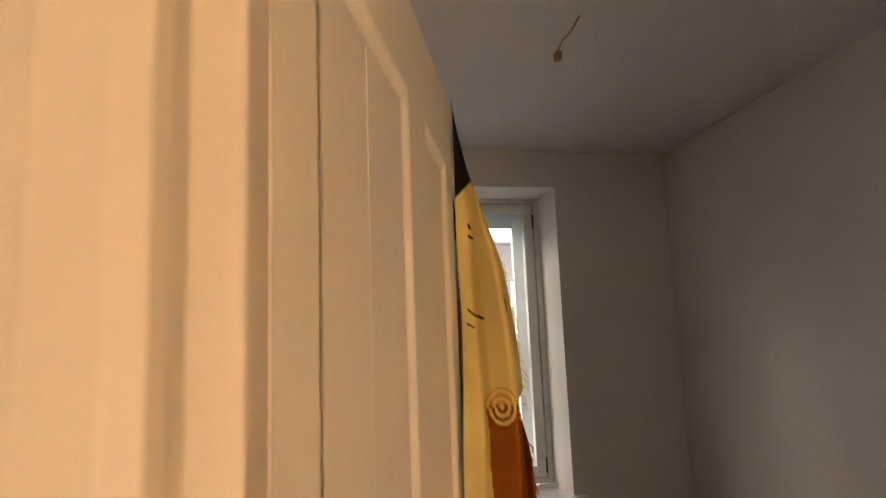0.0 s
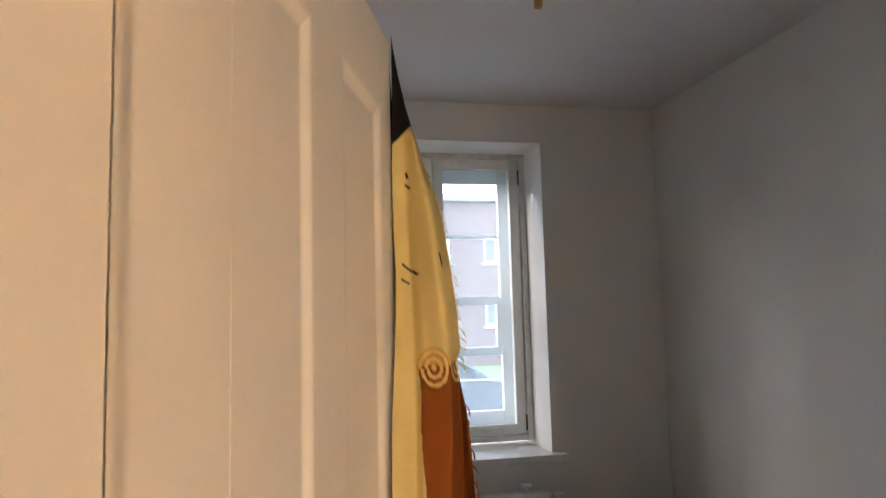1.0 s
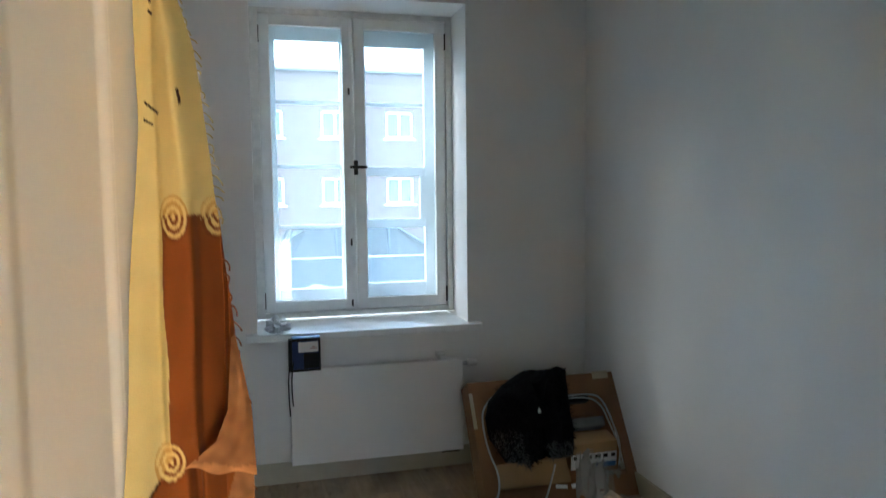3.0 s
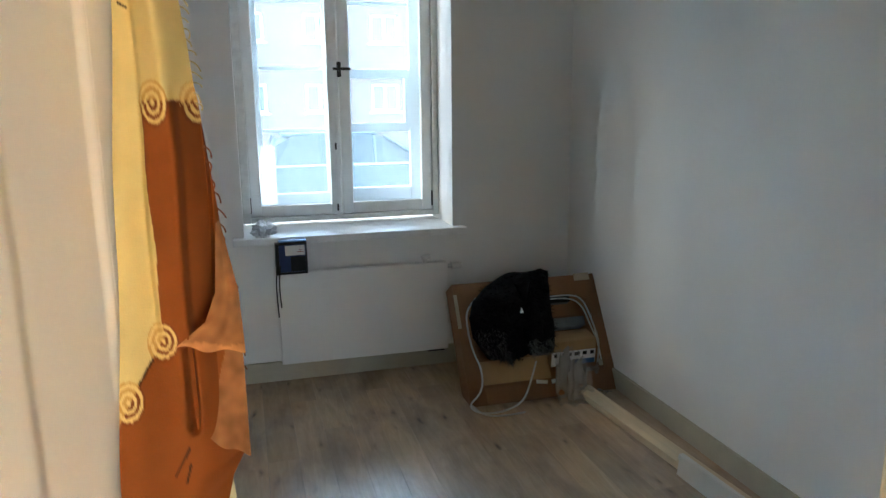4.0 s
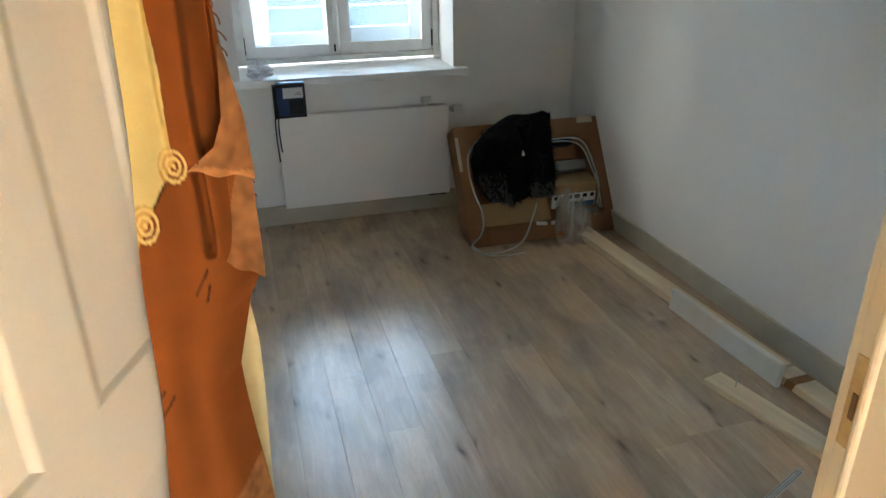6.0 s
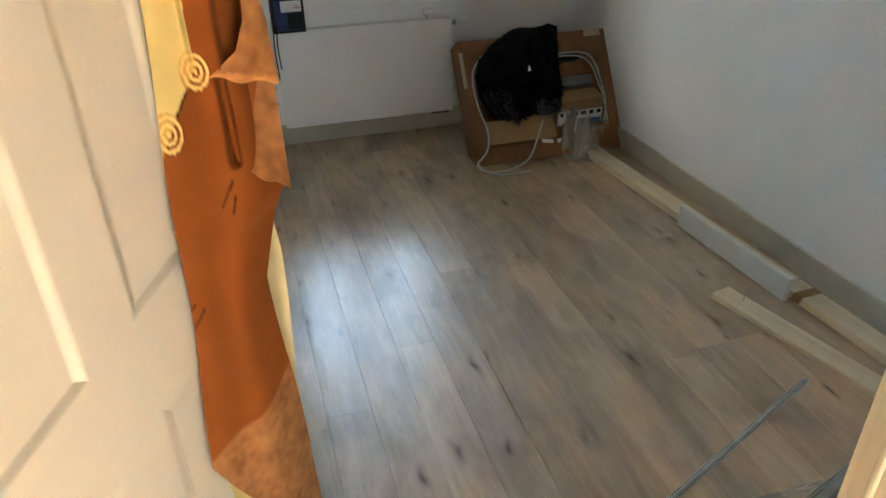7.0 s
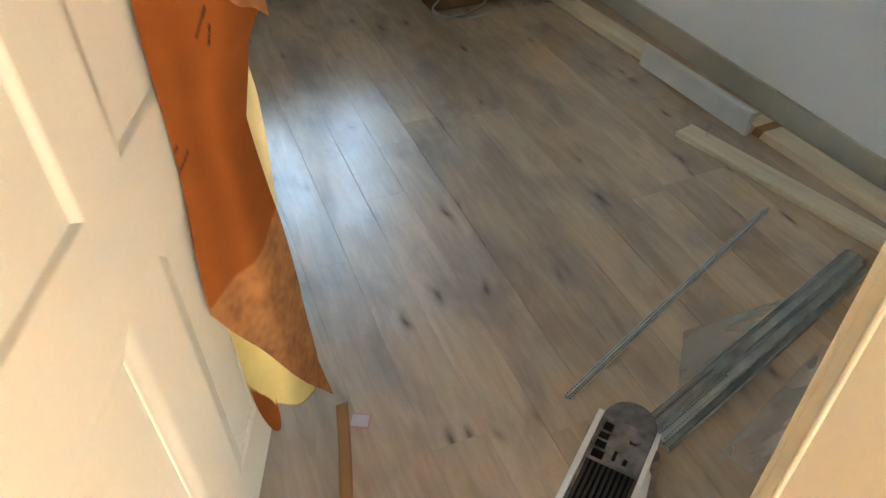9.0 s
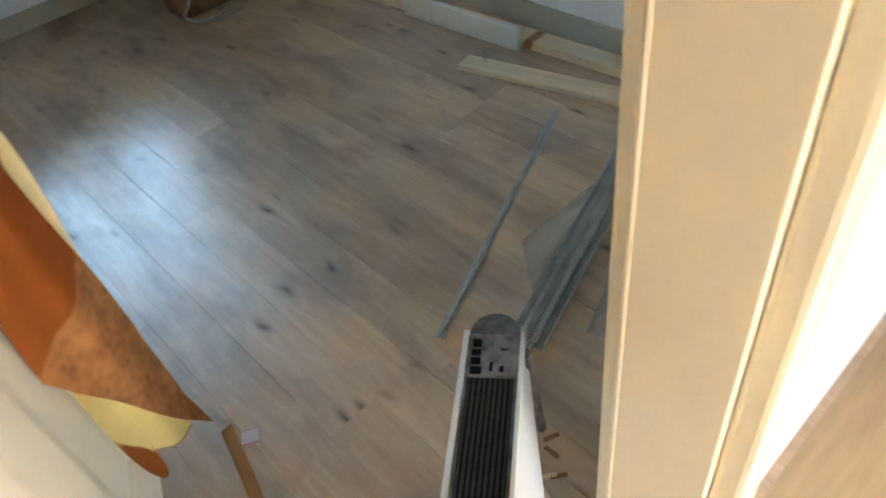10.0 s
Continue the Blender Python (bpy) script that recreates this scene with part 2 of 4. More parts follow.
add_box(bm, DX1, XR, DOORWALL_Y, YD, 0, CEILING)
add_box(bm, DX0, DX1, DOORWALL_Y, YD, DZ, CEILING)
structure("wall_south", bm, WALL, "white painted inner wall around the doorway")
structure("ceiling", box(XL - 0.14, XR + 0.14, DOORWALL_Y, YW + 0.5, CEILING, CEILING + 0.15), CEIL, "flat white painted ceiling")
# unseen hall shell behind the camera; it shapes the light on the door
structure("ceiling_hall", box(-1.6, 1.8, HALL_Y - 0.1, DOORWALL_Y, CEILING, CEILING + 0.15), HALL, "unseen warm-toned hall ceiling, darkened to cut bounced light")
structure("wall_hall_west", box(-1.6, -1.5, HALL_Y, DOORWALL_Y, 0, CEILING), HALL, "unseen warm-toned hall wall, darkened to cut bounced light")
structure("wall_hall_east", box(1.7, 1.8, HALL_Y, DOORWALL_Y, 0, CEILING), HALL, "unseen warm-toned hall wall beyond the doorway, darkened to cut bounced light")
# the low opening is added to seat hall_light; no such gap is known
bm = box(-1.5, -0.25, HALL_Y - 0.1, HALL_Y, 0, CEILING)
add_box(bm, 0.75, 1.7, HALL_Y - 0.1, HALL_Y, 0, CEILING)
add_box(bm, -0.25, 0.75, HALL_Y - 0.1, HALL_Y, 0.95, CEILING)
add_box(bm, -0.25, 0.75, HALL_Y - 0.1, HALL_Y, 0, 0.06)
structure("wall_hall_south", bm, HALL, "unseen warm-toned hall wall, darkened to cut bounced light, with an added low opening")
structure("baseboard", box(XR - 0.016, XR, YD, YW, 0, 0.098, 0.004), BASE, "aged cream painted baseboard along the side wall, darkened for shade")
structure("baseboard_north", box(XL, XR - 0.016, YW - 0.012, YW, 0, 0.112, 0.004), BASE, "aged cream painted baseboard below the radiator, darkened for shade")
structure("subfloor", box(-1.6, 1.95, HALL_Y - 0.1, YW + 0.1, -0.12, -0.008), surface("grey_screed", (0.2, 0.19, 0.18), 0.9), "grey screed below the boards")


# ---- doorway frame and door ----
def door_frame():
    f = tagged(empty("door_frame"), "cream painted wooden door frame with a worn strike plate", "door frame", kind="structure")
    for s, xa, xb in ((1, 0.317, 0.325), (-1, -0.422, -0.43)):
        x0, x1 = sorted((xa, xb + s * 0.015))
        bm = box(x0, x1, DOORWALL_Y - 0.012, 0.296, 0, DZ, 0.003)
        xs = sorted((xb, xb + s * 0.015))
        add_box(bm, xs[0], xs[1], 0.296, YD + 0.004, 0, DZ, 0.002)
        part("jamb", tidy(bm), TRIM, f)
        for y0, y1, w in ((DOORWALL_Y - 0.052, DOORWALL_Y - 0.012, 0.03), (DOORWALL_Y - 0.045, DOORWALL_Y - 0.012, 0.10), (YD + 0.004, YD + 0.014, 0.02)):
            xs = sorted((xa + s * (0.012 if w < 0.1 else 0.0425), xa + s * (0.012 + w)))
            part("casing", tidy(box(xs[0], xs[1], y0, y1, 0, DZ + 0.06, 0.009 if y0 < YD else 0.003)), TRIM, f)
        part("bead", tidy(cyl((xa + s * 0.003, 0.293, 0), (xa + s * 0.003, 0.293, DZ), 0.005)), TRIM, f)
    part("head", tidy(box(-0.43, 0.325, DOORWALL_Y - 0.012, YD, DZ - 0.02, DZ, 0.003)), TRIM, f)
    plate = part("strike_plate", tidy(box(0.3235, 0.3262, 0.2985, 0.3115, 1.125, 1.195, 0.001)), surface("worn_brass", (0.55, 0.40, 0.20), 0.45, 0.8, var=0.3, scale=40), f, "worn brass strike plate")
    part("latch_slot", tidy(box(0.3226, 0.3234, 0.303, 0.307, 1.148, 1.168, 0.0003)), surface("tarnished_brass", (0.16, 0.10, 0.05), 0.5, 0.6), plate)
    return f


DOOR_W, DOOR_T, DOOR_Z0, DOOR_Z1 = 0.765, 0.04, 0.125, 1.957
DOOR_M = pose(-0.426, 0.332, 0, 0, 0, 69.8)


def panel_door():
    """Leaf along its own +x from the hinge; the hall face is y = 0, the room face y = +0.04."""
    d = tagged(empty("door_1", DOOR_M), "cream painted panelled wooden door standing open into the room", "door", kind="structure")
    cols = [(0.088, 0.402), (0.507, 0.695)]
    rows = [(0.252, 0.782), (0.921, 1.842)]
    rail_z = [(DOOR_Z0, rows[0][0]), (rows[0][1], rows[1][0]), (rows[1][1], DOOR_Z1)]
    part("stile", tidy(box(0, cols[0][0], 0, DOOR_T, DOOR_Z0, DOOR_Z1, 0.003)), DOORPAINT, d)
    part("stile", tidy(box(cols[1][1], DOOR_W, 0, DOOR_T, DOOR_Z0, DOOR_Z1, 0.003)), DOORPAINT, d)
    for z0, z1 in rail_z:
        part("rail", tidy(box(cols[0][0], cols[1][1], 0.0, DOOR_T, z0, z1)), DOORPAINT, d)
    for z0, z1 in rows:
        part("muntin", tidy(box(cols[0][1], cols[1][0], 0.0, DOOR_T, z0, z1)), DOORPAINT, d)
    # upper panels: a plain sloping moulding; lower panels: a broad flat slope that ends in a small quirk
    def ogee(depth, quirk=0.0):
        ts = [k / 10 for k in range(11)]
        return [(t, depth * (0.5 - 0.5 * math.cos(math.pi * t))) for t in ts] + ([(1.03, depth + quirk)] if quirk else [])
    # profile and the widths of the left, right, bottom and top lengths
    plain, broad = (ogee(0.0068), (0.030, 0.018, 0.012, 0.022)), (ogee(0.0055, 0.0025), (0.036, 0.036, 0.010, 0.036))
    for x0, x1 in cols:
        for (z0, z1), (steps, (wl, wr, wb, wt)) in zip(rows, (broad, plain)):
            p = part("panel", tidy(box(x0, x1, steps[-1][1] + 0.0002, DOOR_T - 0.012, z0, z1)), DOORPAINT, d)
            bm = bmesh.new()
            def ring(t, y):
                return ((x0 + wl * t, y, z0 + wb * t), (x1 - wr * t, y, z0 + wb * t), (x1 - wr * t, y, z1 - wt * t), (x0 + wl * t, y, z1 - wt * t))
            for i in range(4):                   # four mitred lengths, each smooth along its own profile
                rails = [[bm.verts.new(ring(t, y)[k % 4]) for k in (i, i + 1)] for t, y in steps]
                for a, b in zip(rails, rails[1:]):
                    bm.faces.new((a[0], a[1], b[1], b[0]))
            part("moulding", tidy(bm), DOORPAINT, p, smooth=True)
            if z0 > 0.9 and x0 < 0.3:      # glue joint that shows through the paint
                part("joint", tidy(box(0.240, 0.252, 0.0066, 0.009, z0 + 0.026, z1 - 0.026, 0.0002)), DOORPAINT, p)
    for z in (0.965, 0.80):
        part("bolt", tidy(box(DOOR_W, DOOR_W + 0.012, 0.012, 0.028, z - 0.015, z + 0.015, 0.002)), IRON, d, "dark iron lock bolt")
    part("face_plate", tidy(box(DOOR_W, DOOR_W + 0.002, 0.01, 0.03, 0.74, 1.02, 0.0005)), IRON, d)
    for z in (0.35, 1.7):
        part("hinge", tidy(cyl((-0.006, 0.046, z - 0.05), (-0.006, 0.046, z + 0.05), 0.008)), IRON, d)
    return d


door_frame()
panel_door()


# ---- cloth over the door ----
RIGHT = [(1.965, -0.156), (1.91, -0.147), (1.81, -0.126), (1.76, -0.114), (1.69, -0.095), (1.55, -0.075), (1.4, -0.063), (1.23, -0.048), (1.14, -0.044), (1.04, -0.042), (0.97, -0.04), (0.93, -0.062), (0.82, -0.088), (0.68, -0.08), (0.45, -0.062), (0.2, -0.058), (0.07, -0.035)]
LEFT = [(1.965, 0.752), (1.83, 0.750), (1.6, 0.745), (1.42, 0.720), (1.28, 0.701), (1.135, 0.676), (0.99, 0.656), (0.8, 0.632), (0.58, 0.592), (0.07, 0.6)]
YELLOW, BROWN, CREAM, BLACK, BACK, INK = (0.61, 0.475, 0.165), (0.205, 0.058, 0.010), (0.66, 0.47, 0.15), (0.012, 0.010, 0.009), (0.29, 0.125, 0.04), (0.03, 0.012, 0.006)
STROKES = [((-0.146, 1.15), (-0.156, 1.135)), ((-0.156, 1.135), (-0.17, 1.112)), ((-0.154, 1.622), (-0.135, 1.605)), ((-0.156, 1.60), (-0.144, 1.593)), ((-0.11, 1.633), (-0.107, 1.614)), ((-0.145, 1.755), (-0.143, 1.745)), ((-0.146, 1.737), (-0.14, 1.73)), ((-0.112, 1.015), (-0.133, 0.979)), ((-0.112, 0.993), (-0.119, 0.968)), ((-0.191, 0.859), (-0.203, 0.842)), ((-0.181, 0.846), (-0.203, 0.815))]
SPIRALS = [(-0.12, 1.476), (-0.072, 1.476), (-0.134, 1.168), (-0.179, 1.098)]


def hanging(u, v):
    zb = 0.585 - 0.50 * u ** 1.15
    z = 1.968 + (zb - 1.968) * v
    a = DOOR_M @ Vector((table(LEFT, z), -0.005, z))
    xr = table(RIGHT, z)
    b = Vector((xr, 1.045 + 0.02 * math.sin(z * 7), z))
    p = a.lerp(b, u)
    deep = min(1.0, (1.968 - z) / 0.35)
    fold = math.sin(6.3 * (1.25 * u + 0.12 * z) + 1.2) * (0.005 + 0.009 * max(0.0, min(1.0, (z - 0.9) / 0.4))) + math.sin(6.3 * (2.1 * u - 0.1 * z)) * 0.003
    def step(x0, w):
        return 1 / (1 + math.exp(max(-60.0, min(60.0, (x0 - p.x) / w))))
    def between(z0, z1, w):
        return max(0.0, min(1.0, (z - z0) / w)) * max(0.0, min(1.0, (z1 - z) / w))
    # the front fold laps over the band beside the door, and a deep groove parts it from the edge
    fold += 0.020 * step(-0.138, 0.0016) * between(1.15, 1.86, 0.05)
    fold -= 0.034 * (step(-0.097, 0.0012) - step(-0.066, 0.0012)) * between(1.15, 1.50, 0.02)
    fold -= 0.03 * (step(-0.112, 0.0012) - step(-0.100, 0.0012)) * between(1.03, 1.16, 0.012)
    p.y -= deep * (fold + 0.03 * math.sin(math.pi * u))
    p.x += deep * 0.002 * math.sin(z * 17 + u * 4)
    return p


def mottled(p):
    """The faded wrong side of the cloth, blotchy with dye that came through."""
    k = 1 + 0.35 * noise.noise(p * 22) + 0.3 * noise.noise(p * 75)
    return tuple(c * k for c in BACK)


def ground(p):
    """The plain dyed fields below the drawn marks."""
    x, z = p.x, p.z
    if z > 1.80 + (x + 0.16) * 1.0:
        return BLACK
    wob = 0.0012 * math.sin(z * 40)
    if z > 1.48 or (x < -0.134 + wob + (1.3 - z) * 0.02 and z > 1.166 + (x + 0.138) * 1.75):
        return YELLOW
    if z < 0.668 + 0.33 * x + 0.006 * math.sin(x * 60):
        return mottled(p)
    return BROWN


def dye(p):
    x, z = p.x, p.z
    for sx, sz in SPIRALS:
        dx, dz = (x - sx) / 0.019, (z - sz) / 0.029
        r = math.hypot(dx, dz)
        if r < 1:
            if math.sin(2 * math.pi * r * 2.75 - 0.35 * math.atan2(dz, dx) + 0.6) > 0.0:
                return CREAM
            return (0.47, 0.27, 0.06) if ground(p) == YELLOW else (0.17, 0.046, 0.009)
    for (ax, az), (bx, bz) in STROKES:
        k = ((x - ax) * (bx - ax) + (z - az) * (bz - az)) / ((bx - ax) ** 2 + (bz - az) ** 2)
        if 0 <= k <= 1 and math.hypot(x - ax - k * (bx - ax), z - az - k * (bz - az)) < 0.0016:
            return INK
    return ground(p)


def batik():
    bm = sheet(hanging, 110, 560)
    ob = part("batik_cloth", bm, CLOTH, None, smooth=True)
    tagged(ob, "yellow and rust-brown batik cloth with spirals draped over a door", "cloth")
    col = ob.data.color_attributes.new("dye", "FLOAT_COLOR", "POINT")
    for i, v in enumerate(ob.data.vertices):
        col.data[i].color = (*dye(v.co), 1)
    def piece(name, fn, nu, nv, colour, label=""):
        o = part(name, sheet(fn, nu, nv), CLOTH, ob, label, True)
        c = o.data.color_attributes.new("dye", "FLOAT_COLOR", "POINT")
        for i in range(len(o.data.vertices)):
            c.data[i].color = (*colour(o.data.vertices[i].co), 1)
        return o
    # turned-back folds that show the paler wrong side, each with a rolled hem
    def fold(left, right, y, curl):
        def fn(u, v):
            lx, lz = (float(np.interp(v, [r[0] for r in left], [r[k] for r in left])) for k in (1, 2))
            rx, rz = (float(np.interp(v, [r[0] for r in right], [r[k] for r in right])) for k in (1, 2))
            w = 0.004 * math.sin(u * 8 + v * 3) * v
            return Vector((lx + (rx - lx) * u, y + 0.03 * u * (1 - v) - curl * v ** 3 - w, lz + (rz - lz) * u + 0.003 * math.sin(u * 11) * v))
        return fn
    def first(p):
        hem = p.z < 1.151 + 0.153 * (-0.03 - p.x) + 0.002
        return tuple(c * 1.5 for c in mottled(p)) if hem else mottled(p)
    piece("fold", fold([(0, -0.058, 1.32), (0.55, -0.065, 1.227), (0.8, -0.080, 1.189), (1, -0.121, 1.159)], [(0, -0.054, 1.32), (0.55, -0.035, 1.224), (1, -0.0306, 1.145)], 1.0, 0.022), 30, 60, first, "paler turned-back fold")
    def second(p):
        return mottled(p) if p.x > np.interp(p.z, [1.02, 1.065, 1.127, 1.15], [-0.1, -0.0775, -0.061, -0.055]) else BROWN
    piece("fold", fold([(0, -0.104, 1.158), (0.5, -0.105, 1.080), (1, -0.101, 1.025)], [(0, -0.0354, 1.16), (0.5, -0.0344, 1.066), (1, -0.0334, 0.987)], 1.012, 0.024), 40, 50, second, "paler turned-back fold")
    # the half that hangs down behind the door edge
    def rear(u, v):
        z = 1.95 + (0.30 - 1.95) * v
        x = -0.165 + u * min(0.10, 0.02 + (1.95 - z) * 0.075)
        return Vector((x + 0.006 * math.sin(9 * z), 1.115 + 0.02 * u + 0.012 * math.sin(u * 8 + z * 4), z - 0.12 * u * v))
    piece("rear_half", rear, 30, 90, lambda p: (0.62, 0.50, 0.24) if p.z < 1.75 else BLACK, "pale yellow rear half")
    def seam(u):
        return 0.373 - 0.42 * u if u < 0.29 else 0.251 - 0.144 * (u - 0.29)
    def tip(u):
        return 0.11 * math.sqrt(max(0.0, 1 - ((u - 0.17) / 0.16) ** 2))
    def under(u, v):
        z = 0.56 + (seam(u) - tip(u) - 0.56) * v
        a = DOOR_M @ Vector((0.60 + 0.13 * u, 0.0, z))
        return Vector((a.x + 0.02 + 0.075 * u, a.y + 0.004 + 0.012 * math.sin(u * 7), z))
    piece("lower_hem", under, 60, 60, lambda p: YELLOW if p.z > seam(max(0.0, (p.x + 0.199) / 0.12)) + 0.004 else BROWN, "yellow lower hem")
    for i in range(16):
        z = 1.42 - i * 0.021
        x = table(RIGHT, z)
        y = 1.045 + 0.02 * math.sin(z * 7)
        part("fringe", tidy(tube([(x - 0.003, y, z), (x + 0.008, y - 0.004, z - 0.004 + 0.006 * math.sin(i * 2.4)), (x + 0.006 + 0.006 * math.sin(i * 5.1), y - 0.002, z - 0.016)], 0.0012)), surface("rust_fringe", (0.28, 0.10, 0.03), 0.9) if i == 0 else bpy.data.materials["rust_fringe"], ob)
    pale = surface("yellow_fringe", (0.62, 0.50, 0.22), 0.9)
    for i in range(22):
        z = 1.76 - i * 0.0135
        x, y = table(RIGHT, z), 1.045 + 0.02 * math.sin(z * 7)
        part("fringe", tidy(tube([(x - 0.003, y, z), (x + 0.006 + 0.003 * math.sin(i * 3.7), y - 0.003, z - 0.002), (x + 0.007 + 0.004 * math.sin(i * 5.3), y, z - 0.010 + 0.004 * math.sin(i * 2.1))], 0.0010)), pale, ob)
    return ob


batik()


# ---- window ----
def casement(parent, name, x0, x1, z0, z1, y, w, depth, mat, bars=()):
    c = part(name, bmesh.new(), None, parent)
    part("stile", tidy(box(x0, x0 + w, y, y + depth, z0, z1, 0.004)), mat, c)
    part("stile", tidy(box(x1 - w, x1, y, y + depth, z0, z1, 0.004)), mat, c)
    part("rail", tidy(box(x0 + w, x1 - w, y + 0.001, y + depth - 0.001, z0, z0 + w * 1.05, 0.004)), mat, c)
    part("rail", tidy(box(x0 + w, x1 - w, y + 0.001, y + depth - 0.001, z1 - w, z1, 0.004)), mat, c)
    edges = [z0 + w * 1.05] + [b[0] for b in bars] + [z1 - w]
    for zb, h in bars:
        part("glazing_bar", tidy(box(x0 + w, x1 - w, y + 0.006, y + depth - 0.006, zb - h / 2, zb + h / 2, 0.003)), mat, c)
    for a, b in zip(edges, edges[1:]):
        g = part("pane", tidy(box(x0 + w, x1 - w, y + depth * 0.5, y + depth * 0.5 + 0.003, a, b)), GLASS, c)
        g.visible_shadow = False
    return c


def window():
    w = tagged(empty("window_1"), "white painted double box window with two closed casements", "window", kind="structure")
    yi, yo = 4.08, 4.19
    f = part("frame", bmesh.new(), None, w)
    for bx in ((WX0 + 0.045, 0.036, 4.19, 4.24, 0.87, 2.50), (1.029, WX1 - 0.035, 4.19, 4.24, 0.87, 2.50), (WX0 + 0.045, WX1 - 0.035, 4.192, 4.24, 2.45, WZ1 - 0.03), (WX0 + 0.045, WX1 - 0.035, 4.192, 4.24, WZ0 + 0.06, 0.92)):
        part("frame_member", tidy(box(*bx, 0.002)), SASH, f)
    for bx in ((WX0, WX0 + 0.045, yi - 0.02, 4.27, WZ0 + 0.03, WZ1), (WX1 - 0.035, WX1, yi - 0.02, 4.27, WZ0 + 0.03, WZ1), (WX0 + 0.045, WX1 - 0.035, yi - 0.02, 4.27, WZ1 - 0.03, WZ1), (WX0 + 0.045, WX1 - 0.035, yi - 0.02, 4.27, WZ0 + 0.03, WZ0 + 0.06)):
        part("frame_member", tidy(box(*bx, 0.004)), OLDPAINT, f)
    part("lining", tidy(box(0.507, 0.533, yi + 0.05, 4.25, WZ0 + 0.06, WZ1 - 0.03, 0.003)), OLDPAINT, f)
    casement(w, "casement", 0.004, 0.516, 0.862, 2.51, yi, 0.058, 0.04, SASH)
    casement(w, "casement", 0.524, 1.056, 0.862, 2.51, yi, 0.06, 0.04, SASH)
    part("cover_strip", tidy(box(0.492, 0.512, yi - 0.012, yi, 0.87, 2.50, 0.003)), SASH, w)
    casement(w, "outer_casement", 0.035, 0.512, 0.915, 2.455, yo, 0.058, 0.035, SASH, [(1.337, 0.02), (1.686, 0.02), (2.051, 0.02)])
    oc = casement(w, "outer_casement", 0.53, 1.03, 0.915, 2.455, yo, 0.075, 0.035, SASH, [(1.348, 0.05), (1.656, 0.05), (2.049, 0.02)])
    part("vent_frame", tidy(box(0.925, 0.958, yo - 0.004, yo + 0.03, 1.373, 1.631, 0.003)), SASH, oc)
    h = part("handle", tidy(box(0.512, 0.536, yi - 0.024, yi - 0.012, 1.632, 1.715, 0.006)), IRON, w, "dark iron turning handle")
    part("knob", tidy(cyl((0.524, yi - 0.03, 1.675), (0.524, yi - 0.06, 1.675), 0.012)), IRON, h)
    part("lever", tidy(box(0.485, 0.585, yi - 0.062, yi - 0.05, 1.667, 1.683, 0.005)), IRON, h)
    for x in (0.0, 1.058):
        for z in (0.93, 2.40):
            part("hinge", tidy(cyl((x, yi - 0.006, z - 0.045), (x, yi - 0.006, z + 0.045), 0.008)), IRON, w)
    for z in (0.9, 1.25, 2.1):
        part("keeper", tidy(box(0.486, 0.496, yi - 0.018, yi - 0.01, z - 0.02, z + 0.02, 0.002)), IRON, w)
    s = tagged(part("window_sill", tidy(box(-0.10, 1.165, YW - 0.055, 4.06, 0.765, 0.805, 0.008)), SASH), "white painted window board with rounded front edge", "window sill", kind="structure")
    part("outer_ledge", tidy(box(WX0, WX1, 4.275, 4.42, 0.79, 0.82, 0.004)), surface("zinc_sheet", (0.45, 0.46, 0.47), 0.4, 0.8), w)
    return w


window()


# ---- radiator ----
def radiator():
    r = tagged(empty("radiator", pose(0.575, 3.70, 0.115, 0, 0, -0.6)), "flat white panel radiator mounted under the window", "radiator")
    W, H = 0.925, 0.505
    part("front_panel", tidy(box(-W / 2, W / 2, -0.012, 0.004, 0, H, 0.005)), RADIATOR, r)
    part("rear_panel", tidy(box(-W / 2 + 0.01, W / 2 - 0.01, 0.034, 0.044, 0.01, H - 0.01, 0.003)), RADIATOR, r)
    bm = bmesh.new()
    for i in range(44):
        x = -W / 2 + 0.02 + i * (W - 0.04) / 43
        add_box(bm, x - 0.004, x + 0.004, 0.004, 0.034, 0.03, H - 0.03)
    part("fins", tidy(bm), RADIATOR, r)
    part("top_grille", tidy(box(-W / 2 + 0.006, W / 2 - 0.006, 0.004, 0.044, H - 0.012, H - 0.002, 0.002)), RADIATOR, r)
    v = part("valve_body", tidy(cyl((0.34, 0.02, H - 0.01), (0.34, 0.02, H + 0.028), 0.012)), PLASTIC, r)
    part("vent_cap", tidy(cyl((0.318, 0.02, H + 0.03), (0.368, 0.02, H + 0.03), 0.014)), PLASTIC, v)
    t = part("thermostat", tidy(cyl((W / 2, 0.02, H - 0.03), (W / 2 + 0.03, 0.02, H - 0.03), 0.012)), surface("nickel", (0.5, 0.5, 0.5), 0.3, 1), r)
    part("dial", tidy(cyl((W / 2 + 0.03, 0.02, H - 0.03), (W / 2 + 0.085, 0.02, H - 0.03), 0.021, 0.018)), PLASTIC, t)
    part("pipe_stub", tidy(box(W / 2 - 0.12, W / 2 - 0.02, 0.0, 0.03, -0.012, 0.0, 0.003)), IRON, r)
    for x in (-0.3, 0.3):
        part("bracket", tidy(box(x - 0.015, x + 0.015, 0.044, 0.07, 0.03, H - 0.03)), PLASTIC, r)
    return r


radiator()

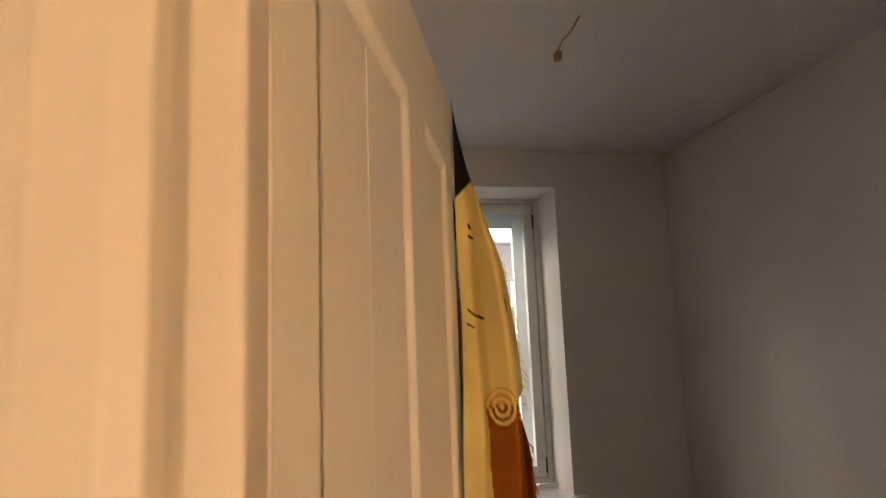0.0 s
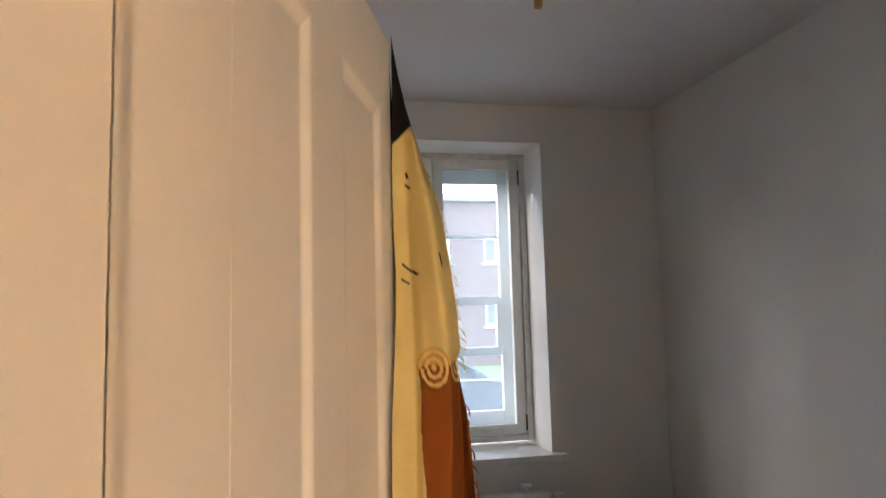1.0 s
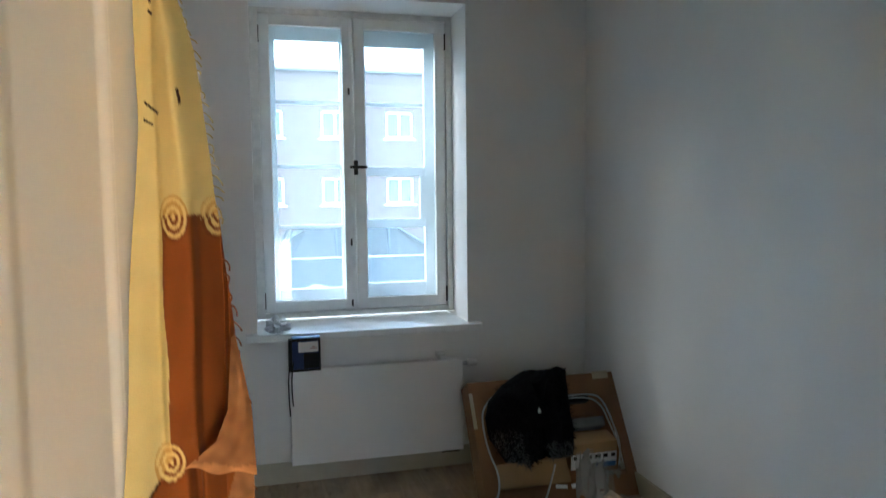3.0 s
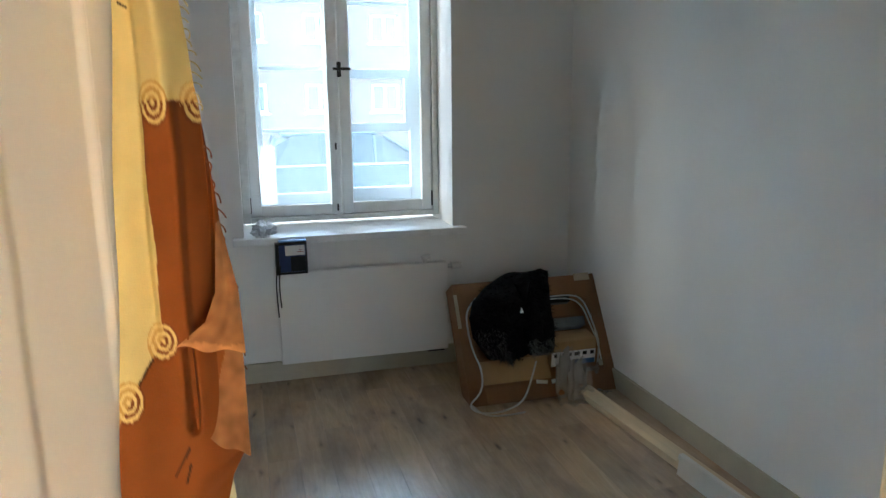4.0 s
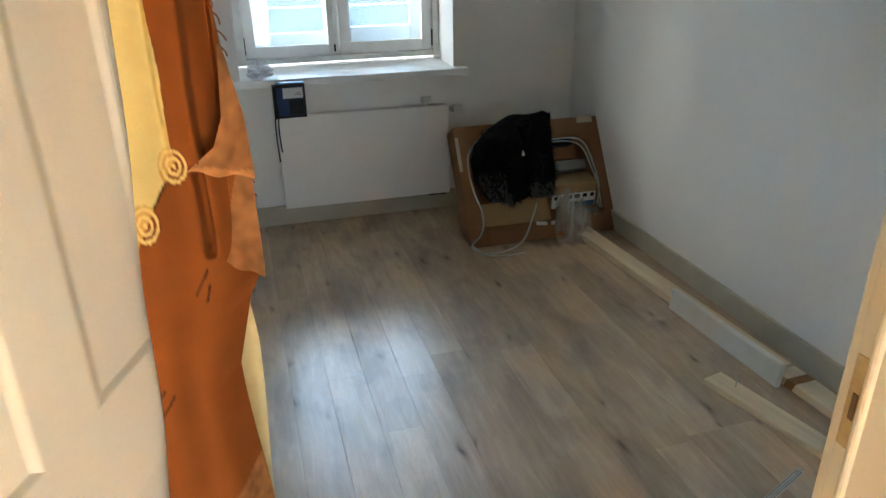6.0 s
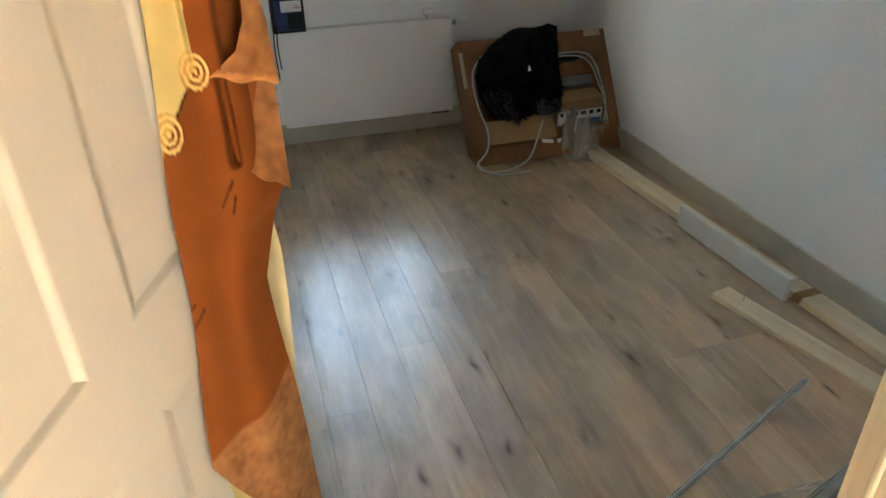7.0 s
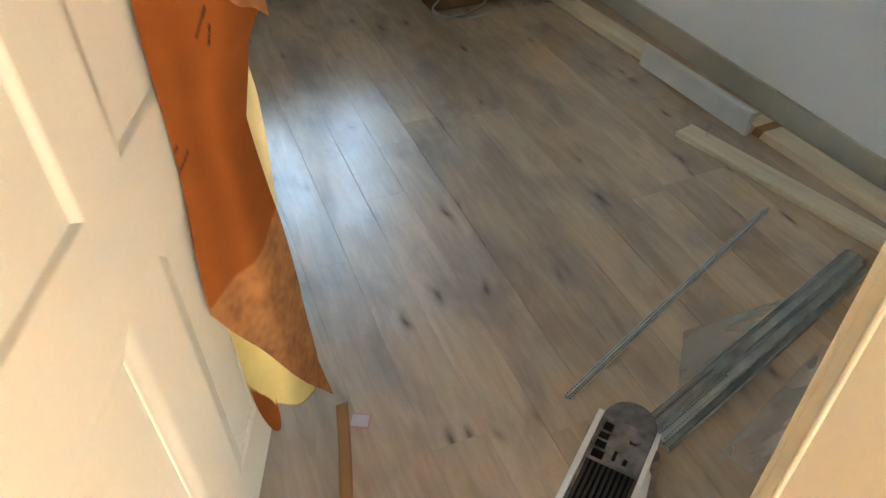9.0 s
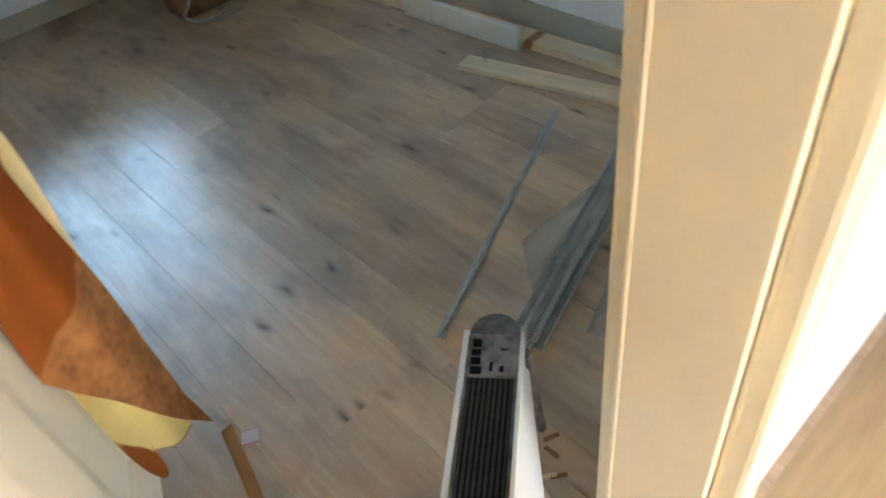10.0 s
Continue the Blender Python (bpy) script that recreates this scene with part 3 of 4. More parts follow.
# ---- boards of the floor ----
def floor_boards():
    f = tagged(empty("floor"), "grey-brown knotty wood laminate boards laid towards the window", "floor", kind="structure")
    rnd = random.Random(4)
    w = 0.131
    meshes = {}
    x = 0.262 - 10 * w
    while x < XR:
        y = -0.15 - rnd.random() * 1.1
        while y < YW:
            length = 1.28
            y0, y1 = max(y, DOORWALL_Y - 0.02), min(y + length, YW)
            x0, x1 = max(x, XL), min(x + w, XR)
            if y1 - y0 > 0.02 and x1 - x0 > 0.01:
                key = (round(x1 - x0, 3), round(y1 - y0, 3))
                if key not in meshes:
                    bm = box(0.0003, x1 - x0 - 0.0003, 0.0002, y1 - y0 - 0.0002, -0.008, 0)
                    top = [e for e in bm.edges if all(v.co.z > -0.001 for v in e.verts) and abs(e.verts[0].co.x - e.verts[1].co.x) < 0.001]
                    bmesh.ops.bevel(bm, geom=top, offset=0.0005, segments=1, affect="EDGES")
                    me = bpy.data.meshes.new("board")
                    tidy(bm).to_mesh(me)
                    bm.free()
                    me.materials.append(FLOOR)
                    meshes[key] = me
                ob = new("board", meshes[key])
                ob.location = (x0, y0, 0)
                ob.parent = f
            y += length
        x += w
    hall = surface("hall_floor", (0.42, 0.30, 0.17), 0.95, var=0.15, stretch=(1, 8, 1))
    structure("floor_hall", box(-1.5, 1.7, HALL_Y, DOORWALL_Y - 0.02, -0.008, 0), hall, "warm wooden floor of the hall")


floor_boards()


# ---- things on the radiator and the sill ----
BLUE = surface("dark_blue_plastic", (0.02, 0.035, 0.10), 0.35, var=0.15, scale=20)
BLACKP = surface("black_plastic", (0.008, 0.008, 0.009), 0.4, var=0.2, scale=20)
PAPER = surface("white_paper", (0.72, 0.70, 0.68), 0.8, var=0.08, scale=12)
CARD = surface("brown_cardboard", (0.22, 0.11, 0.045), 0.9, var=0.2, scale=7, grain=0.2, fine=160, stretch=(1, 1, 0.3))
CARDPALE = surface("pale_cardboard", (0.35, 0.22, 0.105), 0.9, var=0.12, scale=9)
FOAM = surface("grey_packing_foam", (0.20, 0.20, 0.19), 0.95, var=0.2, scale=18)
TAPE = surface("tan_packing_tape", (0.46, 0.37, 0.25), 0.35, var=0.1)
FUR = surface("black_pile_fabric", (0.007, 0.0072, 0.0078), 0.95, var=0.35, scale=26, grain=0.8, fine=260)
CABLE = surface("pale_grey_cable", (0.46, 0.46, 0.43), 0.45, var=0.1)
PINE = surface("planed_pine", (0.74, 0.61, 0.41), 0.6, var=0.16, scale=5, stretch=(0.6, 9, 9), grain=0.15)
WHITEWOOD = surface("white_painted_trim_board", (0.78, 0.76, 0.69), 0.5, var=0.06, scale=8)
KNOT = surface("orange_knot_wood", (0.35, 0.18, 0.06), 0.6, var=0.25, scale=40)
ZINC = surface("galvanised_steel", (0.50, 0.51, 0.48), 0.55, 0.1, var=0.25, scale=18, fine=60)
RUBBER = surface("dusty_dark_rubber", (0.032, 0.029, 0.026), 0.7, var=0.3, scale=40)
ALUM = surface("scuffed_aluminium", (0.22, 0.20, 0.195), 0.55, 0.3, var=0.75, scale=30, fine=110)


def milky(name, base, rough, alpha):
    m, n, l, b = tree(name)
    out = n["Material Output"]
    mx, tr = n.new("ShaderNodeMixShader"), n.new("ShaderNodeBsdfTransparent")
    b.inputs["Base Color"].default_value, b.inputs["Roughness"].default_value = (*base, 1), rough
    t = n.new("ShaderNodeTexNoise")
    t.inputs["Scale"].default_value = 1.6
    r = n.new("ShaderNodeMapRange")
    r.inputs[1].default_value, r.inputs[2].default_value, r.inputs[3].default_value, r.inputs[4].default_value = 0.35, 0.65, alpha * 0.9, min(1, alpha * 1.1)
    l.new(t.outputs[0], r.inputs[0])
    l.new(r.outputs[0], mx.inputs[0])
    l.new(tr.outputs[0], mx.inputs[1])
    l.new(b.outputs[0], mx.inputs[2])
    l.new(mx.outputs[0], out.inputs[0])
    return m


for glossless in (BLUE, BLACKP):
    glossless.node_tree.nodes["Principled BSDF"].inputs["Specular IOR Level"].default_value = 0.12
FUR.node_tree.nodes["Principled BSDF"].inputs["Specular IOR Level"].default_value = 0.12
WISP = milky("scrunched_clear_film", (0.78, 0.74, 0.66), 0.5, 0.30)
FILM = milky("clear_plastic_film", (0.62, 0.58, 0.49), 0.5, 0.36)
BAG = milky("crumpled_plastic_bag", (0.75, 0.77, 0.8), 0.3, 0.8)


def meter_box():
    r = tagged(empty("packaged_tool", pose(0.197, 3.70, 0.616, 0, 0, 2)), "small dark blue box with a white label standing on the radiator", "box")
    body = part("body", tidy(box(-0.072, 0.072, -0.028, 0.028, 0, 0.172, 0.004)), BLUE, r)
    part("label_panel", tidy(box(-0.04, 0.06, -0.031, -0.028, 0.1, 0.152, 0.001)), PAPER, body, "white paper label")
    for i in range(3):
        part("print_bar", tidy(box(0.02 + 0.01 * i, 0.052 - 0.006 * i, -0.032, -0.031, 0.116 + i * 0.01, 0.120 + i * 0.01)), surface("rust_print", (0.35, 0.12, 0.08), 0.8) if i == 0 else bpy.data.materials["rust_print"], body)
    part("window_panel", tidy(box(-0.014, 0.064, -0.031, -0.028, 0.014, 0.094, 0.002)), BLACKP, body)
    part("side_frame", tidy(box(0.064, 0.072, -0.033, 0.03, 0.0, 0.172, 0.002)), BLACKP, r)
    part("side_frame", tidy(box(-0.088, -0.072, -0.033, 0.03, 0.0, 0.165, 0.002)), BLACKP, r)
    part("base_frame", tidy(box(-0.072, 0.072, -0.033, 0.03, 0.0, 0.012, 0.002)), BLACKP, r)
    part("top_frame", tidy(box(-0.072, 0.064, -0.033, -0.028, 0.156, 0.172, 0.002)), BLACKP, r)
    part("top_edge", tidy(box(-0.07, 0.07, -0.029, 0.028, 0.172, 0.178, 0.001)), surface("light_blue_card", (0.12, 0.30, 0.62), 0.4), r, "light blue top edge")
    for dx, drop in ((0.0, 0.22), (0.016, 0.17)):
        part("lead", tidy(tube([(-0.08 + dx, -0.02, 0.06), (-0.094 + dx, -0.05, 0.0), (-0.096 + dx, -0.052, -0.1), (-0.09 + dx, -0.05, -drop)], 0.0035)), BLACKP, r, "thin dark lead hanging down")
    return r


meter_box()


def crumpled_bag():
    bm = bmesh.new()
    bmesh.ops.create_icosphere(bm, subdivisions=4, radius=1.0)
    for v in bm.verts:
        n1 = noise.noise(v.co * 2.3) * 0.55 + noise.noise(v.co * 6.0) * 0.25
        v.co *= 1 + n1
        v.co = Vector((v.co.x * 0.056, v.co.y * 0.048, max(v.co.z, -0.75) * 0.046))
    ob = part("plastic_bag", bm, BAG, None, smooth=False)
    ob.location = (0.06, 3.765, 0.805 + 0.036)
    return tagged(ob, "crumpled clear plastic bag lying on the window board", "plastic bag")


crumpled_bag()


# ---- cardboard and what hangs on it ----
BOXM = pose(1.405, 3.125, 0.0, -31, 0, 0)     # x across, y into the box, z up along the leaning front


def carton():
    c = tagged(empty("cardboard_box", BOXM), "open brown cardboard box leaning against the wall in the corner", "cardboard box")
    W, H, D = 0.83, 0.64, 0.13
    rnd = random.Random(2)
    part("back_panel", tidy(box(-W / 2, W / 2, D - 0.006, D, 0.0, H)), CARD, c)
    for x0, x1, z0, z1 in ((-W / 2, -W / 2 + 0.006, 0, H), (W / 2 - 0.006, W / 2, 0, H), (-W / 2 + 0.006, W / 2 - 0.006, 0, 0.006), (-W / 2 + 0.006, W / 2 - 0.006, H - 0.006, H)):
        part("side_panel", tidy(box(x0, x1, 0.003, D - 0.006, z0, z1)), CARD, c)
    # torn front rim that is left around the hole
    hole = [(-0.345, 0.13), (0.0, 0.10), (0.335, 0.11), (0.345, 0.3), (0.33, 0.50), (0.25, 0.535), (0.0, 0.54), (-0.2, 0.55), (-0.33, 0.5), (-0.355, 0.3)]
    rim = [(-W / 2, 0), (0, 0), (W / 2, 0), (W / 2, 0.3), (W / 2, H), (0.2, H), (0, H), (-0.2, H), (-W / 2, H), (-W / 2, 0.3)]
    bm = bmesh.new()
    a = [bm.verts.new((x, -0.002 + rnd.uniform(-0.002, 0.002), z)) for x, z in rim]
    b = [bm.verts.new((x + rnd.uniform(-0.01, 0.01), -0.004 + rnd.uniform(-0.012, 0.004), z + rnd.uniform(-0.01, 0.01))) for x, z in hole]
    for i in range(10):
        bm.faces.new((a[i], a[(i + 1) % 10], b[(i + 1) % 10], b[i]))
    bmesh.ops.recalc_face_normals(bm, faces=bm.faces)
    bmesh.ops.solidify(bm, geom=bm.faces[:], thickness=0.005)
    part("front_rim", tidy(bm), CARD, c, "torn front rim")
    part("flap", tidy(box(-0.335, 0.03, -0.03, -0.024, 0.095, 0.215, 0.001, pose(0, 0, 0, -4, 0, 0))), CARDPALE, c, "pale lower flap")
    part("flap", tidy(box(-0.34, 0.12, -0.05, -0.044, 0.0, 0.075, 0.001)), CARD, c)
    for x0, x1, z0, z1, r in ((0.28, 0.37, 0.605, 0.645, 0), (-0.418, -0.40, 0.40, 0.58, 0), (-0.08, -0.02, 0.062, 0.08, 8), (0.02, 0.09, 0.06, 0.08, -6)):
        part("tape", tidy(box(x0, x1, -0.056 if z1 < 0.1 else -0.011, -0.053 if z1 < 0.1 else -0.008, z0, z1, 0, pose(0, 0, 0, 0, r, 0))), TAPE if z1 > 0.1 else PAPER, c)
    return c


carton()


def in_box(x, y, z):
    return BOXM @ Vector((x, y, z))


def small_carton():
    b = tagged(empty("small_carton", BOXM @ pose(0.195, 0.045, 0.285, 38, 0, -3)), "small tan carton with a printed white and blue side", "carton")
    part("body", tidy(box(-0.125, 0.125, -0.075, 0.05, -0.10, 0.04, 0.003)), CARDPALE, b)
    part("label_side", tidy(box(-0.124, 0.124, -0.0775, -0.0755, -0.098, -0.018)), PAPER, b, "white printed side")
    navy = surface("blue_print", (0.03, 0.10, 0.25), 0.6)
    part("print_bar", tidy(box(0.0, 0.12, -0.0795, -0.078, -0.098, -0.07)), navy, b)
    rnd = random.Random(8)
    x = -0.11
    while x < 0.11:
        w = rnd.uniform(0.012, 0.03)
        part("print_bar", tidy(box(x, min(x + w, 0.118), -0.0795, -0.078, -0.046, -0.026)), BLACKP, b)
        x += w + rnd.uniform(0.012, 0.03)
    return b


small_carton()
tagged(part("foam_block", tidy(box(0.09, 0.31, 0.03, 0.12, 0.362, 0.415, 0.006, BOXM)), FOAM), "grey packing foam block in the cardboard box", "foam")
tagged(part("cardboard_insert", tidy(box(0.10, 0.26, 0.02, 0.12, 0.42, 0.487, 0.003, BOXM)), CARD), "folded brown cardboard insert in the box", "cardboard")
tagged(part("black_bar", tidy(box(0.09, 0.24, 0.01, 0.09, 0.495, 0.532, 0.006, BOXM)), BLACKP), "short black plastic bar in the cardboard box", "bar")


def jacket():
    def fn(u, v):
        edge = 0.006 * math.sin(u * 37) + 0.014 * math.sin(u * 11 + 1) + 0.012 * noise.noise(Vector((u * 30, 2, 0)))
        bottom = 0.205 + 0.10 * (u - 0.35) ** 2 + edge
        top = 0.672 - 0.05 * abs(u - 0.6) ** 2 + 0.008 * math.sin(u * 9)
        z = top + (bottom - top) * v
        x0 = float(np.interp(v, [0, 0.12, 0.3, 0.5, 0.75, 1], [-0.15, -0.245, -0.335, -0.37, -0.35, -0.28]))
        x1 = float(np.interp(v, [0, 0.5, 1], [0.125, 0.108, 0.07]))
        x = x0 + (x1 - x0) * u + 0.012 * math.sin(v * 7 + 2) * (u - 0.5)
        deep = 0.085 * math.sin(math.pi * min(1, 0.14 + v * 0.84)) * (0.25 + math.sin(math.pi * u) ** 0.6 * 0.75)
        folds = 0.014 * math.sin(u * 17 + v * 3) * v + 0.016 * noise.noise(Vector((u * 7, v * 5, 1)))
        return in_box(x, -0.012 - deep - folds, z)
    j = part("black_jacket", sheet(fn, 90, 90, -0.008), FUR, None, smooth=True)
    tagged(j, "shaggy black jacket thrown over the cardboard box", "jacket")
    def collar(u, v):
        a = u * math.pi
        return in_box(-0.06 + 0.13 * (u - 0.5) * (1 - 0.3 * v), -0.105 - 0.02 * math.sin(a) + 0.02 * v, 0.60 - 0.10 * v * math.sin(a) - 0.02 * math.sin(a * 2))
    part("collar", sheet(collar, 24, 10, 0.006), FUR, j, smooth=True)
    bm = bmesh.new()
    vs = [bm.verts.new(in_box(-0.115 + dx, -0.125, 0.425 + dz)) for dx, dz in ((0, 0), (0.02, 0), (0.016, 0.022), (0.012, 0.03))]
    bm.faces.new(vs)
    bmesh.ops.solidify(bm, geom=bm.faces[:], thickness=0.003)
    part("badge", tidy(bm), PAPER, j, "small white badge")
    # shaggy tufts on the outline
    rnd = random.Random(12)
    bm = bmesh.new()
    for i in range(3200):
        u, v = rnd.random(), rnd.random() ** 0.8
        p = fn(u, v)
        d = Vector((rnd.uniform(-0.9, 0.9), rnd.uniform(-0.8, -0.1), rnd.uniform(-1.2, 0.5))).normalized() * rnd.uniform(0.014, 0.034)
        s = Vector((d.y, -d.x, 0.2)).normalized() * 0.0022
        bm.faces.new([bm.verts.new(q) for q in (p - s, p + s, p + d)])
    tagged(part("shaggy_nap", bm, FUR, j), kind="stuff")
    # pale matted wisps at the hem
    bm = bmesh.new()
    for i in range(800):
        u = rnd.uniform(0.02, 0.34) if i % 2 else rnd.uniform(0.62, 0.98)
        v = 1.0 - rnd.random() ** 1.6 * (0.34 if i % 2 else 0.16)
        p = fn(u, v) + Vector((0, -0.006, 0))
        d = Vector((rnd.uniform(-0.7, 0.7), rnd.uniform(-0.5, 0.0), rnd.uniform(-1.3, 0.3))).normalized() * rnd.uniform(0.012, 0.04)
        s = Vector((d.z, 0, -d.x)).normalized() * 0.0011
        bm.faces.new([bm.verts.new(q) for q in (p - s, p + s, p + d)])
    tagged(part("frayed_hem", bm, surface("grey_matted_wool", (0.10, 0.103, 0.097), 0.95), j, "grey frayed hem"), kind="stuff")
    return j


jacket()


def cable(name, pts, r, label):
    return tagged(part(name, tidy(tube(pts, r)), CABLE, None, smooth=True), label, "cable")


cable("hose", [in_box(x, y, z) for x, y, z in ((-0.30, -0.02, 0.55), (-0.365, -0.03, 0.50), (-0.382, -0.04, 0.40), (-0.372, -0.04, 0.27), (-0.345, -0.06, 0.17), (-0.36, -0.055, 0.06))] + [(0.955, 3.08, 0.03), (1.01, 3.02, 0.008), (1.12, 3.015, 0.008), (1.24, 3.05, 0.03), (1.30, 3.10, 0.12), (1.35, 3.16, 0.19)], 0.0048, "pale grey hose looped round the cardboard box")
cable("wire", [in_box(x, y, z) for x, y, z in ((0.10, -0.012, 0.525), (0.22, -0.02, 0.53), (0.30, -0.02, 0.50), (0.325, -0.02, 0.38), (0.345, -0.02, 0.24), (0.30, -0.03, 0.15))], 0.0045, "pale bent wire along the rim of the box")
cable("wire", [in_box(x, y, z) for x, y, z in ((0.10, -0.016, 0.51), (0.20, -0.02, 0.515), (0.285, -0.025, 0.47), (0.31, -0.022, 0.34), (0.335, -0.025, 0.24))], 0.004, "pale bent wire along the rim of the box")
cable("hose", [(0.99, 3.10, 0.02), (1.0, 3.02, 0.008), (1.10, 2.965, 0.008), (1.22, 2.985, 0.008)], 0.0048, "second loop of pale hose on the floor")


def loose_film(x, y, w, h, seed, label):
    """A limp sheet of film that leans on the box front and spills onto the floor."""
    def fn(u, v):
        g = noise.noise(Vector((u * 4 + seed, v * 3, 0)))
        fall = max(0.0, v - 0.75) * 0.25
        px = x + w * (u - 0.5) * (0.8 + 0.35 * v) + 0.02 * g
        py = y + 0.05 - 0.05 * v - fall + 0.014 * math.sin(u * 15 + seed + 2 * v) * (0.4 + 0.6 * v) + 0.012 * g
        pz = 0.004 + h * (1 + 0.25 * noise.noise(Vector((u * 5, seed, 1)))) * max(0.0, 1 - v / 0.85) + 0.006 * max(0.0, g)
        return Vector((px, py, pz))
    return tagged(part("packing_film", sheet(fn, 40, 36), WISP, None, smooth=True), label, "plastic film")


loose_film(1.50, 3.07, 0.15, 0.25, 3.0, "limp clear packing film before the cardboard box")
loose_film(1.555, 3.05, 0.14, 0.20, 8.0, "limp clear packing film before the cardboard box")
loose_film(1.66, 3.14, 0.16, 0.12, 5.0, "limp clear packing film near the room corner")
tagged(part("cardboard_scrap", tidy(box(-0.1, 0.1, -0.03, 0.03, 0, 0.09, 0.006, pose(1.73, 3.24, 0.0, 18, 6, 10))), CARD), "crushed brown cardboard scrap in the corner", "cardboard")


# ---- timber along the wall ----
def along(a, b, z=0.0, roll=0.0):
    """The pose of a piece that runs along its own x from a to b."""
    d = Vector((b[0] - a[0], b[1] - a[1]))
    return pose(a[0], a[1], z, 0, 0, math.degrees(math.atan2(d.y, d.x))) @ pose(0, 0, 0, roll), d.length


m, n = along((1.602, 3.15), (1.690, 1.725))
b = tagged(empty("batten", m), "long planed pine batten lying along the wall", "batten")
part("timber", tidy(box(0, n, -0.045, 0.045, 0, 0.034, 0.004)), PINE, b)
m, n = along((1.691, 1.712), (1.742, 0.75))
b = tagged(empty("batten", m), "pine batten with an orange knot near its end", "batten")
part("timber", tidy(box(0, n, -0.043, 0.043, 0, 0.034, 0.004)), PINE, b)
part("knot", tidy(box(0.045, 0.085, -0.0436, 0.0436, 0.0005, 0.0346, 0.003, Matrix.Shear("XY", 4, (0.35, 0.0)))), KNOT, b, "orange resinous knot")
m, n = along((1.590, 2.27), (1.620, 1.655))
b = tagged(empty("trim_board", m @ pose(0, 0, 0, -6)), "white painted trim board standing on edge against the batten", "trim board")
part("board", tidy(box(0, n, -0.010, 0.010, 0.002, 0.094, 0.004)), WHITEWOOD, b)
part("moulded_edge", tidy(box(0, n, -0.014, -0.010, 0.068, 0.090, 0.0018)), WHITEWOOD, b)
m, n = along((1.435, 1.766), (1.668, 0.72))
b = tagged(empty("plank", m), "short pale planed plank on the floor", "plank")
part("timber", tidy(box(0, n, -0.043, 0.043, 0, 0.02, 0.003)), PINE, b)
part("nail", tidy(cyl((0.09, 0.012, 0.02), (0.093, 0.014, 0.075), 0.0022)), ZINC, b)


# ---- metal profiles and film ----
def profile(name, a, b_, w, h, z, label, holes=True):
    m, n = along(a, b_, z)
    p = tagged(empty(name, m), label, "metal profile", "drywall profiles")
    t = 0.0016
    bm = box(0, n, -w / 2, w / 2, 0, t)
    add_box(bm, 0, n, -w / 2, -w / 2 + t, t, h)
    add_box(bm, 0, n, w / 2 - t, w / 2, t, h)
    part("channel", tidy(bm), ZINC, p)
    if holes:
        bm = bmesh.new()
        k = int(n * 0.30 / 0.009)
        for i in range(k):
            for s in (-1, 1):
                add_box(bm, 0.008 + i * 0.009, 0.0115 + i * 0.009, s * w * 0.28 - 0.0022, s * w * 0.28 + 0.0022, t, t + 0.0006)
        part("perforation", tidy(bm), BLACKP, p)
    return p


def bead(a, b_, z, label):
    m, n = along(a, b_, z)
    p = tagged(empty("corner_bead", m), label, "corner bead")
    bm = box(0, n, -0.011, 0.011, 0, 0.0015)
    add_box(bm, 0, n, -0.002, 0.002, 0.0015, 0.009)
    part("strip", tidy(bm), ZINC, p)
    bm = bmesh.new()
    for i in range(int(n / 0.009)):
        for s in (-1, 1):
            add_box(bm, 0.003 + i * 0.009, 0.007 + i * 0.009, s * 0.007 - 0.0016, s * 0.007 + 0.0016, 0.0015, 0.002)
    part("perforation", tidy(bm), BLACKP, p)
    return p


bead((0.475, 0.898), (1.402, 1.292), 0.0005, "single perforated steel corner bead lying on the floor")
for i, (o, z, w, ln) in enumerate(((0.034, 0.0005, 0.028, 1.0), (0.004, 0.0005, 0.028, 1.02), (-0.026, 0.0005, 0.028, 0.97), (0.022, 0.0195, 0.027, 1.0), (-0.010, 0.0195, 0.027, 0.96))):
    d = Vector((0.835, 0.262)).normalized()
    nrm = Vector((-d.y, d.x))
    a0 = Vector((0.60, 0.722)) + nrm * o - d * (0.02 * (i % 2))
    profile("steel_profile", a0, a0 + d * 0.93 * ln, w, 0.018, z, "galvanised steel drywall profile in a stacked bundle")


def film_sheet(name, corners, lift, label, seed):
    a, b, c, d = [Vector((*p, 0)) for p in corners]
    def fn(u, v):
        p = a.lerp(b, u).lerp(d.lerp(c, u), v)
        w = noise.noise(Vector((u * 3 + seed, v * 3, 0))) + 0.5 * noise.noise(Vector((u * 8, v * 8 + seed, 0)))
        p.x += 0.005 * w
        p.y += 0.004 * noise.noise(Vector((v * 4, u * 4, seed)))
        p.z = 0.003 + 0.08 * lift * max(0, 0.35 + w) * math.sin(math.pi * min(1, max(0, u))) ** 0.5
        return p
    return tagged(part(name, sheet(fn, 40, 30), FILM, None, smooth=True), label, "plastic film")


film_sheet("plastic_sheet", ((0.70, 0.78), (1.30, 0.95), (1.17, 0.962), (0.855, 0.968)), 0.012, "clear plastic sheet spread under the steel profiles", 1)
film_sheet("plastic_sheet", ((0.715, 0.64), (0.747, 0.565), (1.25, 0.60), (1.15, 0.80)), 0.012, "clear plastic sheet spread beside the steel profiles", 5)


